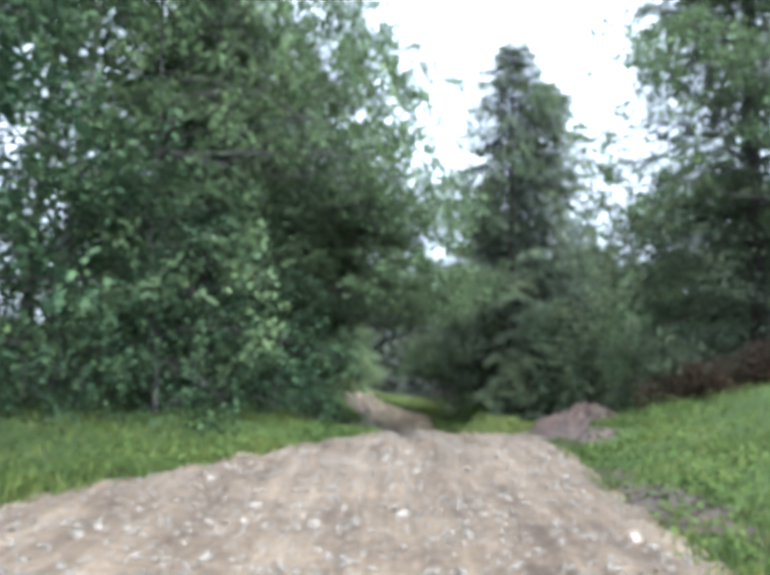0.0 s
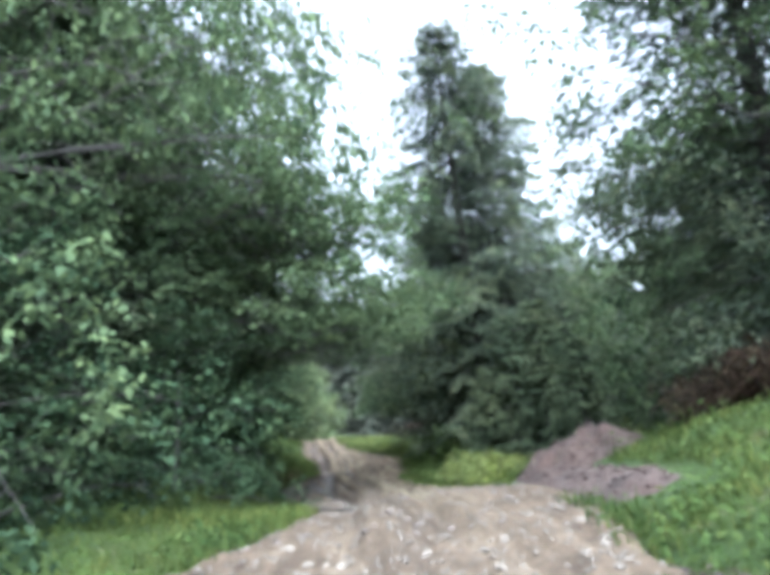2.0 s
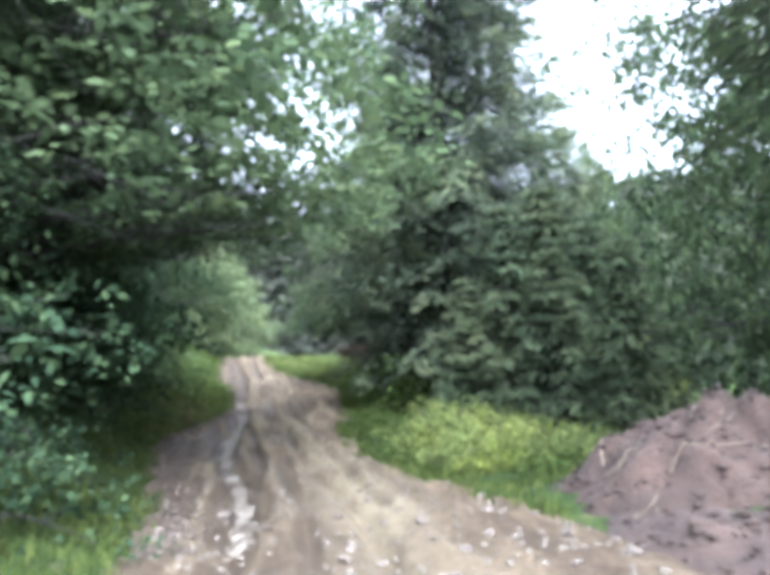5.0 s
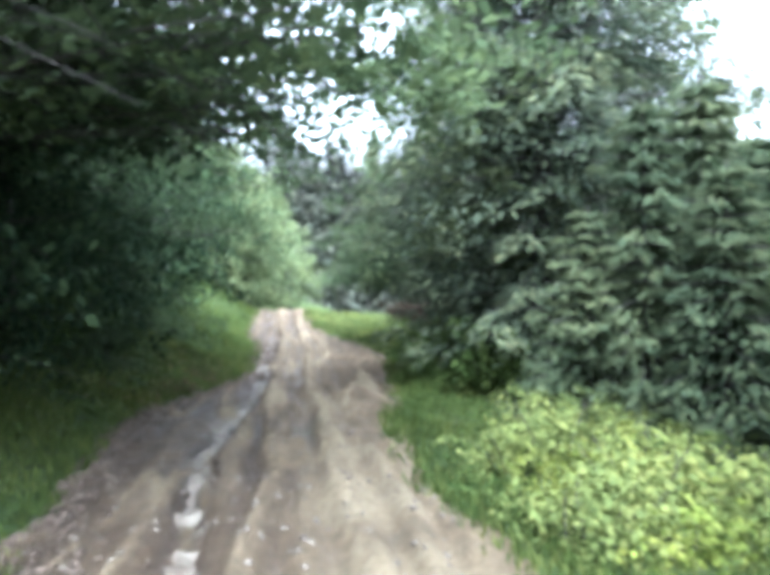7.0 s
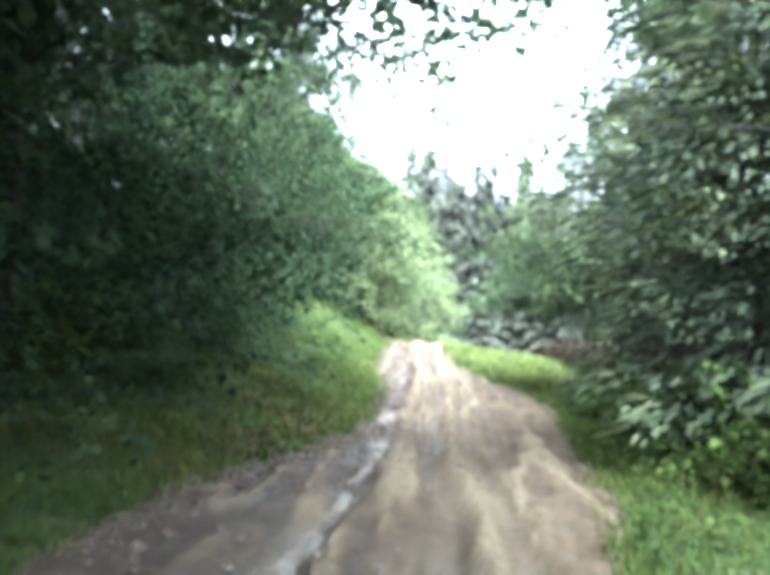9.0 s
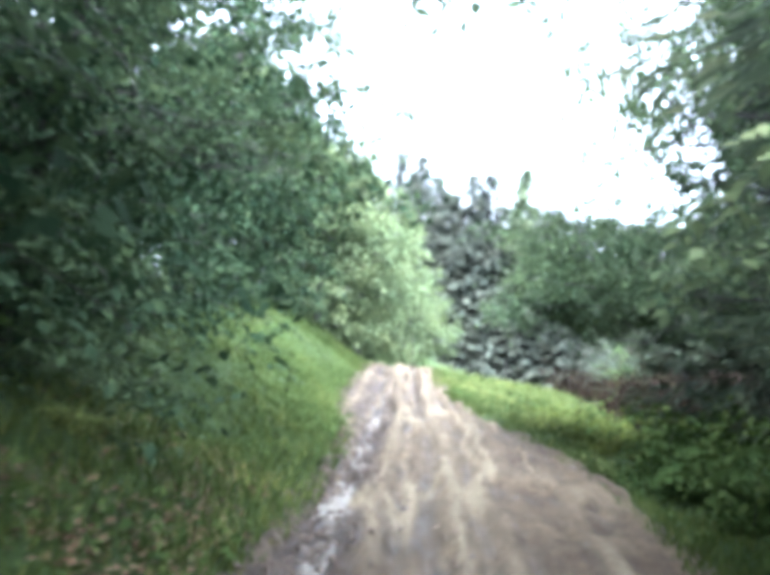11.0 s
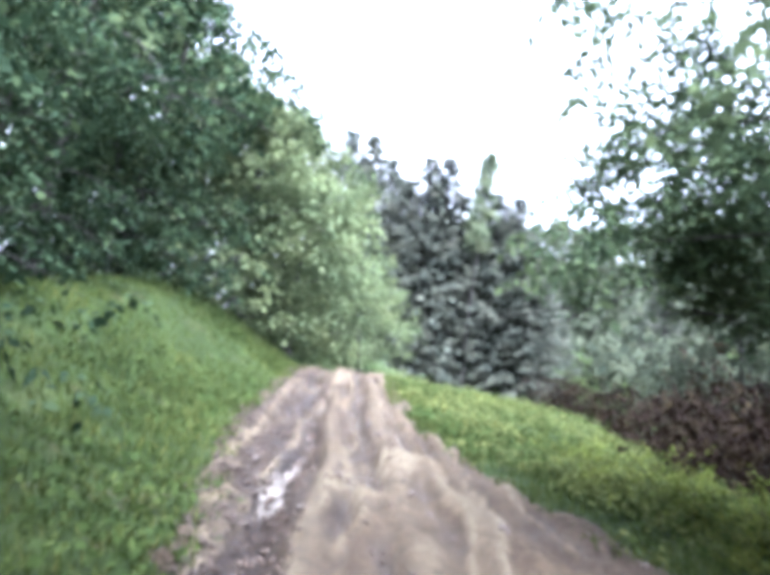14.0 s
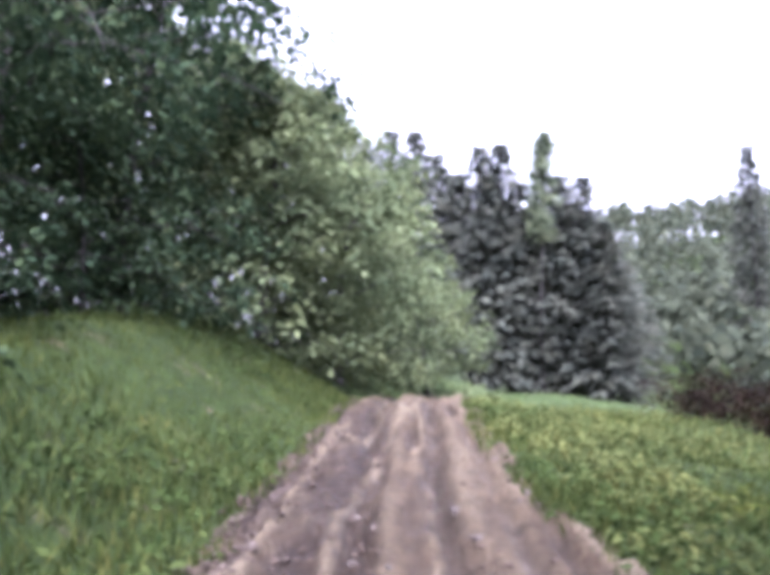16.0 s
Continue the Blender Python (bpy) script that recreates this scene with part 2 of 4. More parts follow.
# ---------------------------------------------------------------- the lie of the land
def lattice(ix, iy, seed):
    h = np.sin(ix * 127.1 + iy * 311.7 + seed * 74.7) * 43758.5453
    return h - np.floor(h)


def value_noise(x, y, seed=0):
    ix, iy = np.floor(x), np.floor(y)
    fx, fy = x - ix, y - iy
    fx, fy = fx * fx * (3 - 2 * fx), fy * fy * (3 - 2 * fy)
    a, b = lattice(ix, iy, seed), lattice(ix + 1, iy, seed)
    c, d = lattice(ix, iy + 1, seed), lattice(ix + 1, iy + 1, seed)
    return (a + (b - a) * fx) + ((c + (d - c) * fx) - (a + (b - a) * fx)) * fy - 0.5


def fbm(x, y, scale, octaves=4, seed=0):
    total, amp = 0.0, 1.0
    for k in range(octaves):
        total = total + amp * value_noise(x * scale, y * scale, seed + k)
        scale, amp = scale * 2.03, amp * 0.5
    return total


def along(y, *pairs):
    """A value that changes along the track, eased between the given stations."""
    ys, vs = zip(*pairs)
    return np.interp(y, ys, vs)


def smooth(y, *pairs):
    return sum(along(y + o, *pairs) for o in (-2.0, -1.0, 0.0, 1.0, 2.0)) / 5


def track_x(y):
    return smooth(y, (-40, -3.0), (0, 0.0), (5, 0.65), (10, 1.0), (16, 1.2), (19, 1.2), (22, 1.15), (30.5, 0.5), (36.5, 0.1), (46, -0.45), (56, -1.3), (64, -2.1), (72, -1.8), (90, 3))


def track_z(y):
    return smooth(y, (-60, -2.4), (0, -0.1), (5, 0.1), (8.3, 0.27), (13, 0.5), (16, 0.58), (19.3, 0.42), (22, 0.2), (25, 0.05), (30, -0.05), (40, -0.1), (46, 0.15), (54, 0.6), (62, 1.15), (68, 1.2), (90, 0.2))


def edge_left(y):
    return smooth(y, (-20, -5.5), (5, -5.4), (7.6, -4.6), (9.4, -3.9), (11.6, -3.0), (15.5, -1.35), (18, -1.25), (22, -1.6), (26, -2.0), (29, -2.4), (33, -2.6), (35.5, -1.7), (38, -1.0), (46, -0.95), (49, -1.2), (51.5, -1.6), (54, -1.7), (58, -1.45), (64, -1.4))


def edge_right(y):
    return smooth(y, (-20, 2.6), (0, 2.1), (9, 1.8), (14, 2.15), (17, 2.3), (20, 2.5), (22.5, 1.9), (25, 1.55), (30, 1.55), (33, 2.0), (36, 2.5), (39, 2.85), (45, 3.0), (47.5, 2.45), (50, 1.9), (53, 1.4), (56, 1.15), (64, 1.4))


def soft_ramp(d, w):
    d = np.maximum(d, 0)
    return d * d / (d + w)


def ground_z(x, y):
    x, y = np.asarray(x, float), np.asarray(y, float)
    u = x - track_x(y)
    left, right = np.maximum(edge_left(y) - u, 0), np.maximum(u - edge_right(y), 0)
    near = smooth(y, (0, 0.03), (12, 0.05), (19, 0.18), (26, 0.42), (40, 0.5), (50, 0.6), (57, 0.78), (68, 0.78), (120, 0.3))
    back = smooth(y, (0, 0.12), (12, 0.15), (24, 0.4), (40, 0.62), (80, 0.55), (140, 0.2))
    z = track_z(np.clip(y, -60, 90))
    z = z + near * soft_ramp(left - soft_ramp(left - 2.6, 1.2), 0.8) + 0.3 * back * soft_ramp(np.clip(left - 4, 0, 55), 4)
    z = z - smooth(y, (40, 0.0), (50, 0.16), (62, 0.16), (72, 0.0)) * soft_ramp(np.clip(left - 3.2, 0, 6), 1.0)
    rise = smooth(y, (0, 0.3), (10, 0.34), (16, 0.3), (20.5, 0.26), (24.5, 0.0))
    z = z + rise * soft_ramp(np.minimum(right, 6), 0.8)
    verge = smooth(y, (0, 9), (16, 7), (22, 3.2), (28, 1.4), (36, 1.6), (44, 3.0), (52, 4.2), (64, 5))
    fall = smooth(y, (10, 0.0), (18, 0.2), (24, 0.42), (60, 0.45), (80, 0.3))
    tilt = smooth(y, (20, 0.0), (30, 0.1), (60, 0.12))
    z = z - tilt * np.minimum(right, verge) - fall * soft_ramp(np.clip(right - verge, 0, 16), 1.2)
    ahead = 0.3 * x + 0.95 * (y - 45)
    ridge = 36 * np.clip((ahead - 75) / 105, 0, 1) ** 1.2 * np.clip((x + 25) / 45, 0, 1)
    flank = 24 * np.clip((x - 40) / 110, 0, 1) ** 1.1 * np.clip((y + 10) / 60, 0, 1)
    z = z + np.maximum(ridge, flank)
    rough = np.clip(np.minimum(left, 1) + np.minimum(right, 1), 0, 1)
    z = z + rough * (0.28 * fbm(x, y, 0.33, 4, 3) + 0.05 * fbm(x, y, 2.2, 2, 9))
    return z


def deep_rut(y):
    """How far the deep, wet rut lies beside the middle of the track."""
    return smooth(y, (18, -0.6), (25, -0.65), (29.5, -1.0), (36, -0.6), (44, -0.65), (50, -0.5), (60, -0.6)) + 0.16 * fbm(y, y * 0, 0.35, 2, 21)


def crest_line(x, y):
    """Winding ridges of clay squeezed up between the wheel tracks, 0 to 1."""
    u = x - track_x(y)
    field = fbm(u * 2.3 + 0.45 * fbm(u, y, 0.8, 2, 120), y * 0.13, 1.0, 2, 131)
    return np.exp(-((field / 0.045) ** 2)) * np.clip(1.4 + 2.2 * fbm(u, y, 0.45, 2, 140), 0, 1)


def road_z(x, y):
    """The track's surface: wheel ruts, lumps, and edges that dive under the turf."""
    u = x - track_x(y)
    worn = smooth(y, (4, 0.15), (12, 0.5), (18, 1.0), (70, 1.0))
    mud = smooth(y, (18, 0.25), (28, 0.8), (36, 1.0), (70, 1.0))
    z = track_z(y) + 0.05
    for k, (centre, deep, wide) in enumerate(((-0.85, 0.22, 0.2), (-0.3, 0.09, 0.1), (0.12, 0.09, 0.09), (0.5, 0.15, 0.15), (0.95, 0.09, 0.1), (1.3, 0.06, 0.09))):
        lane = deep_rut(y) if k == 0 else centre + 0.26 * fbm(y, y * 0 + 3 * k, 0.22, 2, 21 + 7 * k)
        depth = worn * deep * np.clip(0.85 + (0.5 if k == 0 else 0.8) * fbm(y, y * 0 + 9 * k, 0.4, 3, 45 + k), 0.1, 1.5)
        z = z - depth * np.exp(-(((u - lane) / wide) ** 2))
        z = z + 0.45 * depth * np.exp(-(((u - lane - 1.8 * wide) / wide) ** 2))
    z = z + 0.06 * fbm(x, y, 0.6, 2, 5) + (0.03 + 0.075 * mud) * fbm(x * 1.15, y * 0.36, 3.4, 4, 12) + 0.025 * fbm(x, y, 14, 2, 30)
    z = z + 0.075 * mud * crest_line(x, y) * np.clip(np.minimum(u - edge_left(y), edge_right(y) - u) / 0.5, 0, 1)
    churn = smooth(y, (26, 0.0), (34, 0.4), (40, 1.0), (70, 1.0)) * np.clip(0.3 - 1.0 * u, 0.08, 1.6)
    z = z + 0.11 * churn * (fbm(x, y, 5.0, 3, 77) - 0.35 * np.abs(fbm(x, y, 2.0, 2, 79)))
    ragged = 0.22 * fbm(x, y, 0.5, 3, 40) + 0.09 * fbm(x, y, 2.4, 2, 41)
    out = np.maximum(np.maximum(edge_left(y) - u, u - edge_right(y)) + ragged, 0)
    return z - 0.8 * soft_ramp(out, 0.3)


def sheet(name, xs, ys, height, mat):
    gx, gy = np.meshgrid(xs, ys)
    co = np.column_stack((gx.ravel(), gy.ravel(), height(gx, gy).ravel()))
    w, h = len(xs), len(ys)
    i = (np.arange(h - 1)[:, None] * w + np.arange(w - 1)).ravel()
    return quads(name, co, np.column_stack((i, i + 1, i + w + 1, i + w)), mat, smooth_shade=True)


def quads(name, co, faces, mat, smooth_shade=False):
    """A mesh from arrays of corners and four-cornered faces."""
    me = bpy.data.meshes.new(name)
    me.vertices.add(len(co))
    me.vertices.foreach_set("co", np.asarray(co, np.float32).ravel())
    me.loops.add(faces.size)
    me.loops.foreach_set("vertex_index", np.asarray(faces, np.int32).ravel())
    me.polygons.add(len(faces))
    me.polygons.foreach_set("loop_start", np.arange(0, faces.size, faces.shape[1], dtype=np.int32))
    if smooth_shade:
        me.polygons.foreach_set("use_smooth", np.ones(len(faces), bool))
    me.update(calc_edges=True)
    me.validate()
    me.materials.append(mat)
    return me


def part(name, data, parent=None, label=""):
    ob = new(name, data)
    if parent is not None:
        ob.parent = parent
    if label:
        ob["label"] = label
    return ob


# ---------------------------------------------------------------- ground and track
def spaced(lo, hi, inner_lo, inner_hi, fine, growth):
    mid = list(np.arange(inner_lo, inner_hi + 1e-6, fine))
    step, v, up = fine, inner_hi, []
    while v < hi:
        step *= growth
        v += step
        up.append(v)
    step, v, down = fine, inner_lo, []
    while v > lo:
        step *= growth
        v -= step
        down.append(v)
    return np.array(down[::-1] + mid + up)


def turf_z(x, y):
    u = x - track_x(y)
    inside = np.minimum(u - edge_left(y), edge_right(y) - u)
    return ground_z(x, y) - 0.4 * np.clip((inside + 0.05) / 0.4, 0, 1) * ((y > -12.5) & (y < 74))


ground = part("ground", sheet("ground", spaced(-900, 1500, -8, 8, 0.2, 1.1), spaced(-700, 2200, -2, 66, 0.28, 1.1), turf_z, GROUND))
tagged(ground, "uneven grassy hillside with patches of bare earth", "ground", kind="structure")
road = part("road", sheet("road", np.arange(-7.0, 4.41, 0.06), np.arange(-13, 68, 0.15), road_z, ROAD))
grid = np.empty(len(road.data.vertices) * 3)
road.data.vertices.foreach_get("co", grid)
grid = grid.reshape(-1, 3)
rx, ry = grid[:, 0], grid[:, 1]
wetness = np.clip(0.5 - 0.7 * (rx - track_x(ry)) + 1.1 * fbm(rx * 1.6, ry * 0.5, 0.9, 4, 14), 0, 1) * smooth(ry, (12, 0.0), (20, 0.7), (30, 1.0), (70, 1.0))
muddy = smooth(ry, (16, 0.0), (24, 0.6), (34, 1.0), (70, 1.0))
proud = np.clip((road_z(rx, ry) - track_z(ry) - 0.06) / 0.06, 0, 1) * (np.abs(rx - track_x(ry)) < 2.4)
ridge = np.clip(0.38 * proud + 1.0 * crest_line(rx, ry), 0, 1) * muddy
sandy = np.exp(-(((rx - track_x(ry) - 0.85) / 0.6) ** 2)) * smooth(ry, (16, 0.0), (21, 1.0), (32, 1.0), (37, 0.3), (60, 0.12)) * np.clip(0.8 + 1.2 * fbm(rx, ry, 0.8, 3, 150), 0, 1)
ridge = np.clip(ridge + sandy, 0, 1)
# damp ruts, their shade deepened in the mask as well
damp_rut_shade = np.clip((track_z(ry) + 0.03 - road_z(rx, ry)) / 0.07, 0, 1) * muddy
road.data.attributes.new("wet", "FLOAT", "POINT").data.foreach_set("value", np.clip(0.6 * wetness + 0.7 * damp_rut_shade - 0.6 * ridge, 0, 1).astype(np.float32))
road.data.attributes.new("dry", "FLOAT", "POINT").data.foreach_set("value", ridge.astype(np.float32))
tagged(road, "rutted dirt track of pale gravel and brown clay", "road", kind="structure")


# ---------------------------------------------------------------- plants
def unit(v):
    return v / np.maximum(np.linalg.norm(v, axis=1, keepdims=True), 1e-6)


def blades(centre, axis, normal, length, width):
    """Leaves as pointed, four-cornered plates: centre, the way the leaf points and the way it faces."""
    axis = unit(axis)
    side = unit(np.cross(axis, normal))
    up = np.cross(side, axis)
    l, w = length[:, None], width[:, None]
    a, b = centre - axis * l * 0.5, centre + axis * l * 0.5 - up * l * 0.12
    c, d = centre + side * w * 0.5 - axis * l * 0.08, centre - side * w * 0.5 - axis * l * 0.08
    co = np.stack((a, c, b, d), axis=1).reshape(-1, 3)
    return co, np.arange(len(co)).reshape(-1, 4)


def tube(points, radii, sides=7):
    """A tapered limb along points."""
    p = np.array(points, float)
    co, faces = [], []
    for k in range(len(p)):
        d = p[min(k + 1, len(p) - 1)] - p[max(k - 1, 0)]
        d = d / max(np.linalg.norm(d), 1e-6)
        ref = np.array((1.0, 0, 0)) if abs(d[0]) < 0.8 else np.array((0, 1.0, 0))
        s = np.cross(d, ref)
        s /= np.linalg.norm(s)
        t = np.cross(d, s)
        for j in range(sides):
            a = 2 * math.pi * j / sides
            co.append(p[k] + radii[k] * (1 + 0.12 * math.sin(3 * a + k)) * (math.cos(a) * s + math.sin(a) * t))
    for k in range(len(p) - 1):
        for j in range(sides):
            q = (j + 1) % sides
            faces.append((k * sides + j, k * sides + q, (k + 1) * sides + q, (k + 1) * sides + j))
    return np.array(co), np.array(faces)


def joined(pieces):
    cos, fs, n = [], [], 0
    for co, f in pieces:
        cos.append(co)
        fs.append(f + n)
        n += len(co)
    return np.concatenate(cos), np.concatenate(fs)


def bend(rng, start, way, length, steps, wander, droop):
    pts, d = [np.array(start, float)], np.array(way, float)
    d /= np.linalg.norm(d)
    for k in range(steps):
        d = d + rng.normal(0, wander, 3) + np.array((0, 0, -droop))
        d /= np.linalg.norm(d)
        pts.append(pts[-1] + d * length / steps)
    return pts


def spray(rng, points, count, spread, leaf, flat=0.3, hang=0.3):
    """Leaves strewn round points, facing mostly upwards."""
    c = np.repeat(points, count, axis=0)
    off = rng.normal(0, 1, (len(c), 3)) * spread
    off[:, 2] *= flat
    off[:, 2] -= hang * np.hypot(off[:, 0], off[:, 1])
    axis = off * (1, 1, 0) + rng.normal(0, spread * 0.6, (len(c), 3)) + (0, 0, -0.3 * spread)
    normal = rng.normal(0, 0.55, (len(c), 3)) + (0, 0, 1)
    size = leaf * rng.uniform(0.6, 1.35, len(c))
    return blades(c + off, axis, normal, size, size * rng.uniform(0.45, 0.7, len(c)))


def twig_leaves(rng, points, count, spread, leaf, hang=0.35):
    """Leaves in two ranks along short drooping twigs that start near points."""
    per = 6
    starts = np.repeat(points, max(1, round(count / per)), axis=0)
    n = len(starts)
    starts = starts + rng.normal(0, 0.62 * spread, (n, 3)) * (1, 1, 0.55)
    turn = rng.uniform(0, math.tau, n)
    way = np.column_stack((np.cos(turn), np.sin(turn), rng.normal(-0.25, 0.3, n)))
    side = np.column_stack((-np.sin(turn), np.cos(turn), rng.normal(0, 0.25, n)))
    length = np.maximum(spread * rng.uniform(0.9, 1.7, n), 3.0 * leaf)
    tilt = rng.normal(0, 0.35, (n, 3)) + (0, 0, 1)
    cs, ax, nr, sz = [], [], [], []
    for j in range(per):
        q = (j + 0.8) / per
        s = 1 if j % 2 else -1
        c = starts + way * (length * (q - 0.3))[:, None] + side * (s * 0.42 * leaf) + np.column_stack((0 * turn, 0 * turn, -hang * length * q * q))
        cs.append(c + rng.normal(0, 0.2 * leaf, (n, 3)))
        ax.append(way * (0.45 + 0.5 * q) + side * (0.75 * s) + (0, 0, -0.35) + rng.normal(0, 0.22, (n, 3)))
        nr.append(tilt + rng.normal(0, 0.3, (n, 3)))
        sz.append(leaf * rng.uniform(0.65, 1.3, n))
    size = np.concatenate(sz)
    return blades(np.concatenate(cs), np.concatenate(ax), np.concatenate(nr), size, size * rng.uniform(0.48, 0.7, len(size)))


def thing(name, label, category, group=""):
    return tagged(new(name), label, category, group)


def broadleaf(name, label, seed, height, radius, bare, leaves, leaf, mat, limbs=12, droop=0.06, clumps=20, group="roadside trees", thick=0.02, spread=0.42, top=0.6, toward=None):
    """A leafy tree: trunk, limbs that carry clumps of leaves, an uneven crown with gaps."""
    rng = np.random.default_rng(seed)
    ob = thing(name, label, "tree", group)
    steps = 8
    tp = bend(rng, (0, 0, -0.6), (rng.normal(0, 0.05), rng.normal(0, 0.05), 1), height * 0.93, steps, 0.045, 0)
    tr = [height * thick * (1 - 0.93 * (k / steps) ** 0.8) + 0.01 for k in range(steps + 1)]
    tr[0] *= 1.5
    part("trunk", quads("trunk", *tube(tp, tr, 9), BARK, True), ob)
    count = max(3, int(leaves / (limbs * clumps)))
    for i in range(limbs):
        spots = []
        f = bare + (0.97 - bare) * (i + 0.5) / limbs
        k = f * steps
        a = tp[int(k)] + (tp[min(int(k) + 1, steps)] - tp[int(k)]) * (k - int(k))
        turn = i * 2.4 + rng.uniform(-0.4, 0.4) if toward is None else toward + rng.normal(0, 0.45)
        g = (f - bare) / (1 - bare)
        reach = radius * (0.55 + 0.6 * math.sin(math.pi * min(1, 0.28 + 0.72 * g))) * rng.uniform(0.8, 1.15) * (1 if g < 0.85 else top)
        way = (math.cos(turn), math.sin(turn), 0.2 + 0.7 * g if toward is None else 0.1 + 0.45 * g)
        pts = bend(rng, a, way, reach, 6, 0.1 if toward is None else 0.17, droop)
        if toward is not None:
            pts = [np.array((p[0], p[1], max(p[2], height * bare))) for p in pts]
        r0 = min(max(0.016, tr[int(k)] * 0.36), 0.045 if toward is None else 0.026)
        wood = [tube(pts, [r0 * (1 - 0.85 * j / 6) for j in range(7)], 5)]
        for j in range(clumps):
            q = rng.uniform(0.12, 1.0) ** 0.7 * 6
            b = min(int(q), 5)
            base = pts[b] + (pts[b + 1] - pts[b]) * (q - b)
            wid = reach * 0.26
            spots.append(base + np.clip(rng.normal(0, 1, 3), -1.15, 1.15) * wid * (1, 1, 0.5))
            if j % 4 == 0:
                wood.append(tube([base, spots[-1]], [0.011, 0.004], 3))
        limb = part("limb", quads("limb", *joined(wood), BARK, True), ob)
        spots = np.array([p for p in spots if toward is None or p[2] > height * bare])
        if len(spots):
            part("foliage", quads("foliage", *twig_leaves(rng, spots, count, spread, leaf), mat), limb)
    return ob


def spruce(name, label, seed, height, radius, bare, whorls, twigs, mat=None, group="spruces", twig=1.0, body=0.52, skirt=0.66, least=0.3):
    """A spruce: straight trunk, whorls of hanging fronds that end in paler fresh shoots."""
    rng = np.random.default_rng(seed)
    ob = thing(name, label, "spruce", group)
    part("trunk", quads("trunk", *tube([(0, 0, -1.5), (0.02, 0.03, height * 0.3), (0, 0, height * 0.7), (0, 0, height * 0.99)], [height * 0.016, height * 0.012, height * 0.006, 0.012], 8), BARK, True), ob)
    wood, cs, ax, nr, ln, wd, ends = [], [], [], [], [], [], []
    for w in range(whorls):
        f = bare + (1 - bare) * (w / whorls) ** 0.86
        z = height * f
        reach = radius * ((1 - f) / (1 - bare)) ** body * min(1.0, skirt + (1 - skirt) * f / 0.3)
        for b in range(6):
            turn = w * 1.1 + b * math.tau / 6 + rng.uniform(-0.35, 0.35)
            r = max(least, reach * rng.uniform(0.62, 1.14))
            out = np.array((math.cos(turn), math.sin(turn), 0.0))
            side = np.array((-out[1], out[0], 0.0))
            n = max(7, int(twigs * (0.3 + 0.9 * r / radius)))
            t = rng.uniform(0.04, 1.0, n) ** 0.72
            lat = rng.uniform(-1, 1, n)
            sag = 0.24 + 0.28 * (1 - f)
            lift = z + 0.12 * r * t - sag * r * t ** 1.6 + 0.16 * r * t ** 3
            drop = 0.2 * abs(lat) * r * (1 - 0.6 * t) + rng.uniform(0, 0.05 + 0.09 * r, n)
            cs.append(out * (t * r)[:, None] + side * (lat * (0.08 + 0.34 * r * (1.08 - 0.8 * t)))[:, None] + np.column_stack((0 * t, 0 * t, lift - drop)))
            ax.append(out * 0.8 + side * (lat * 0.9)[:, None] + np.column_stack((0 * t, 0 * t, -rng.uniform(0.0, 0.55, n))))
            nr.append(rng.normal(0, 0.42, (n, 3)) + (0, 0, 1))
            size = rng.uniform(0.19, 0.39, n) * (0.8 + 0.2 * r / radius) * twig
            ln.append(size)
            wd.append(size * rng.uniform(0.2, 0.32, n))
            ends.append((t > 0.84) | (abs(lat) > 0.9))
            if r > 0.5:
                e = [out * (q * r) + (0, 0, z + 0.12 * r * q - sag * r * q ** 1.6 + 0.16 * r * q ** 3) for q in (0, 0.5, 1.0)]
                wood.append(tube(e, [0.012 + 0.006 * r, 0.012, 0.005], 3))
    tagged(part("branchwork", quads("branchwork", *joined(wood), BARK, True), ob), kind="stuff")
    fronds = [np.concatenate(v) for v in (cs, ax, nr, ln, wd)]
    ends = np.concatenate(ends)
    part("needles", quads("needles", *blades(*(v[~ends] for v in fronds)), mat or SPRUCE_LEAF), ob)
    tagged(part("fresh_growth", quads("fresh_growth", *blades(*(v[ends] for v in fronds)), mat or SHOOT_LEAF), ob, "" if mat else "paler fresh shoots at the bough ends"), kind="stuff")
    return ob


def shrub(name, label, seed, height, radius, leaves, leaf, mat, group="verge shrubs", stems=9, clumps=10, spread=0.2):
    rng = np.random.default_rng(seed)
    ob = thing(name, label, "shrub", group)
    spots = []
    for i in range(stems):
        turn = i * 2.4 + rng.uniform(-0.5, 0.5)
        lean = rng.uniform(0.15, 0.9) * radius / height
        pts = bend(rng, (math.cos(turn) * radius * 0.15, math.sin(turn) * radius * 0.15, -0.15), (math.cos(turn) * lean, math.sin(turn) * lean, 1), height * rng.uniform(0.7, 1.1), 5, 0.1, 0.04)
        part("stem", quads("stem", *tube(pts, [0.02, 0.017, 0.014, 0.01, 0.007, 0.004], 4), BARK, True), ob)
        for j in range(clumps):
            q = rng.uniform(0.05, 1.0) * 5
            k = min(int(q), 4)
            spots.append(pts[k] + (pts[k + 1] - pts[k]) * (q - k) + rng.normal(0, radius * 0.25, 3) * (1, 1, 0.6))
    spots = np.array(spots)
    spots[:, 2] = np.maximum(spots[:, 2], 0.05)
    part("foliage", quads("foliage", *twig_leaves(rng, spots, max(6, leaves // len(spots)), radius * spread, leaf), mat), ob)
    return ob


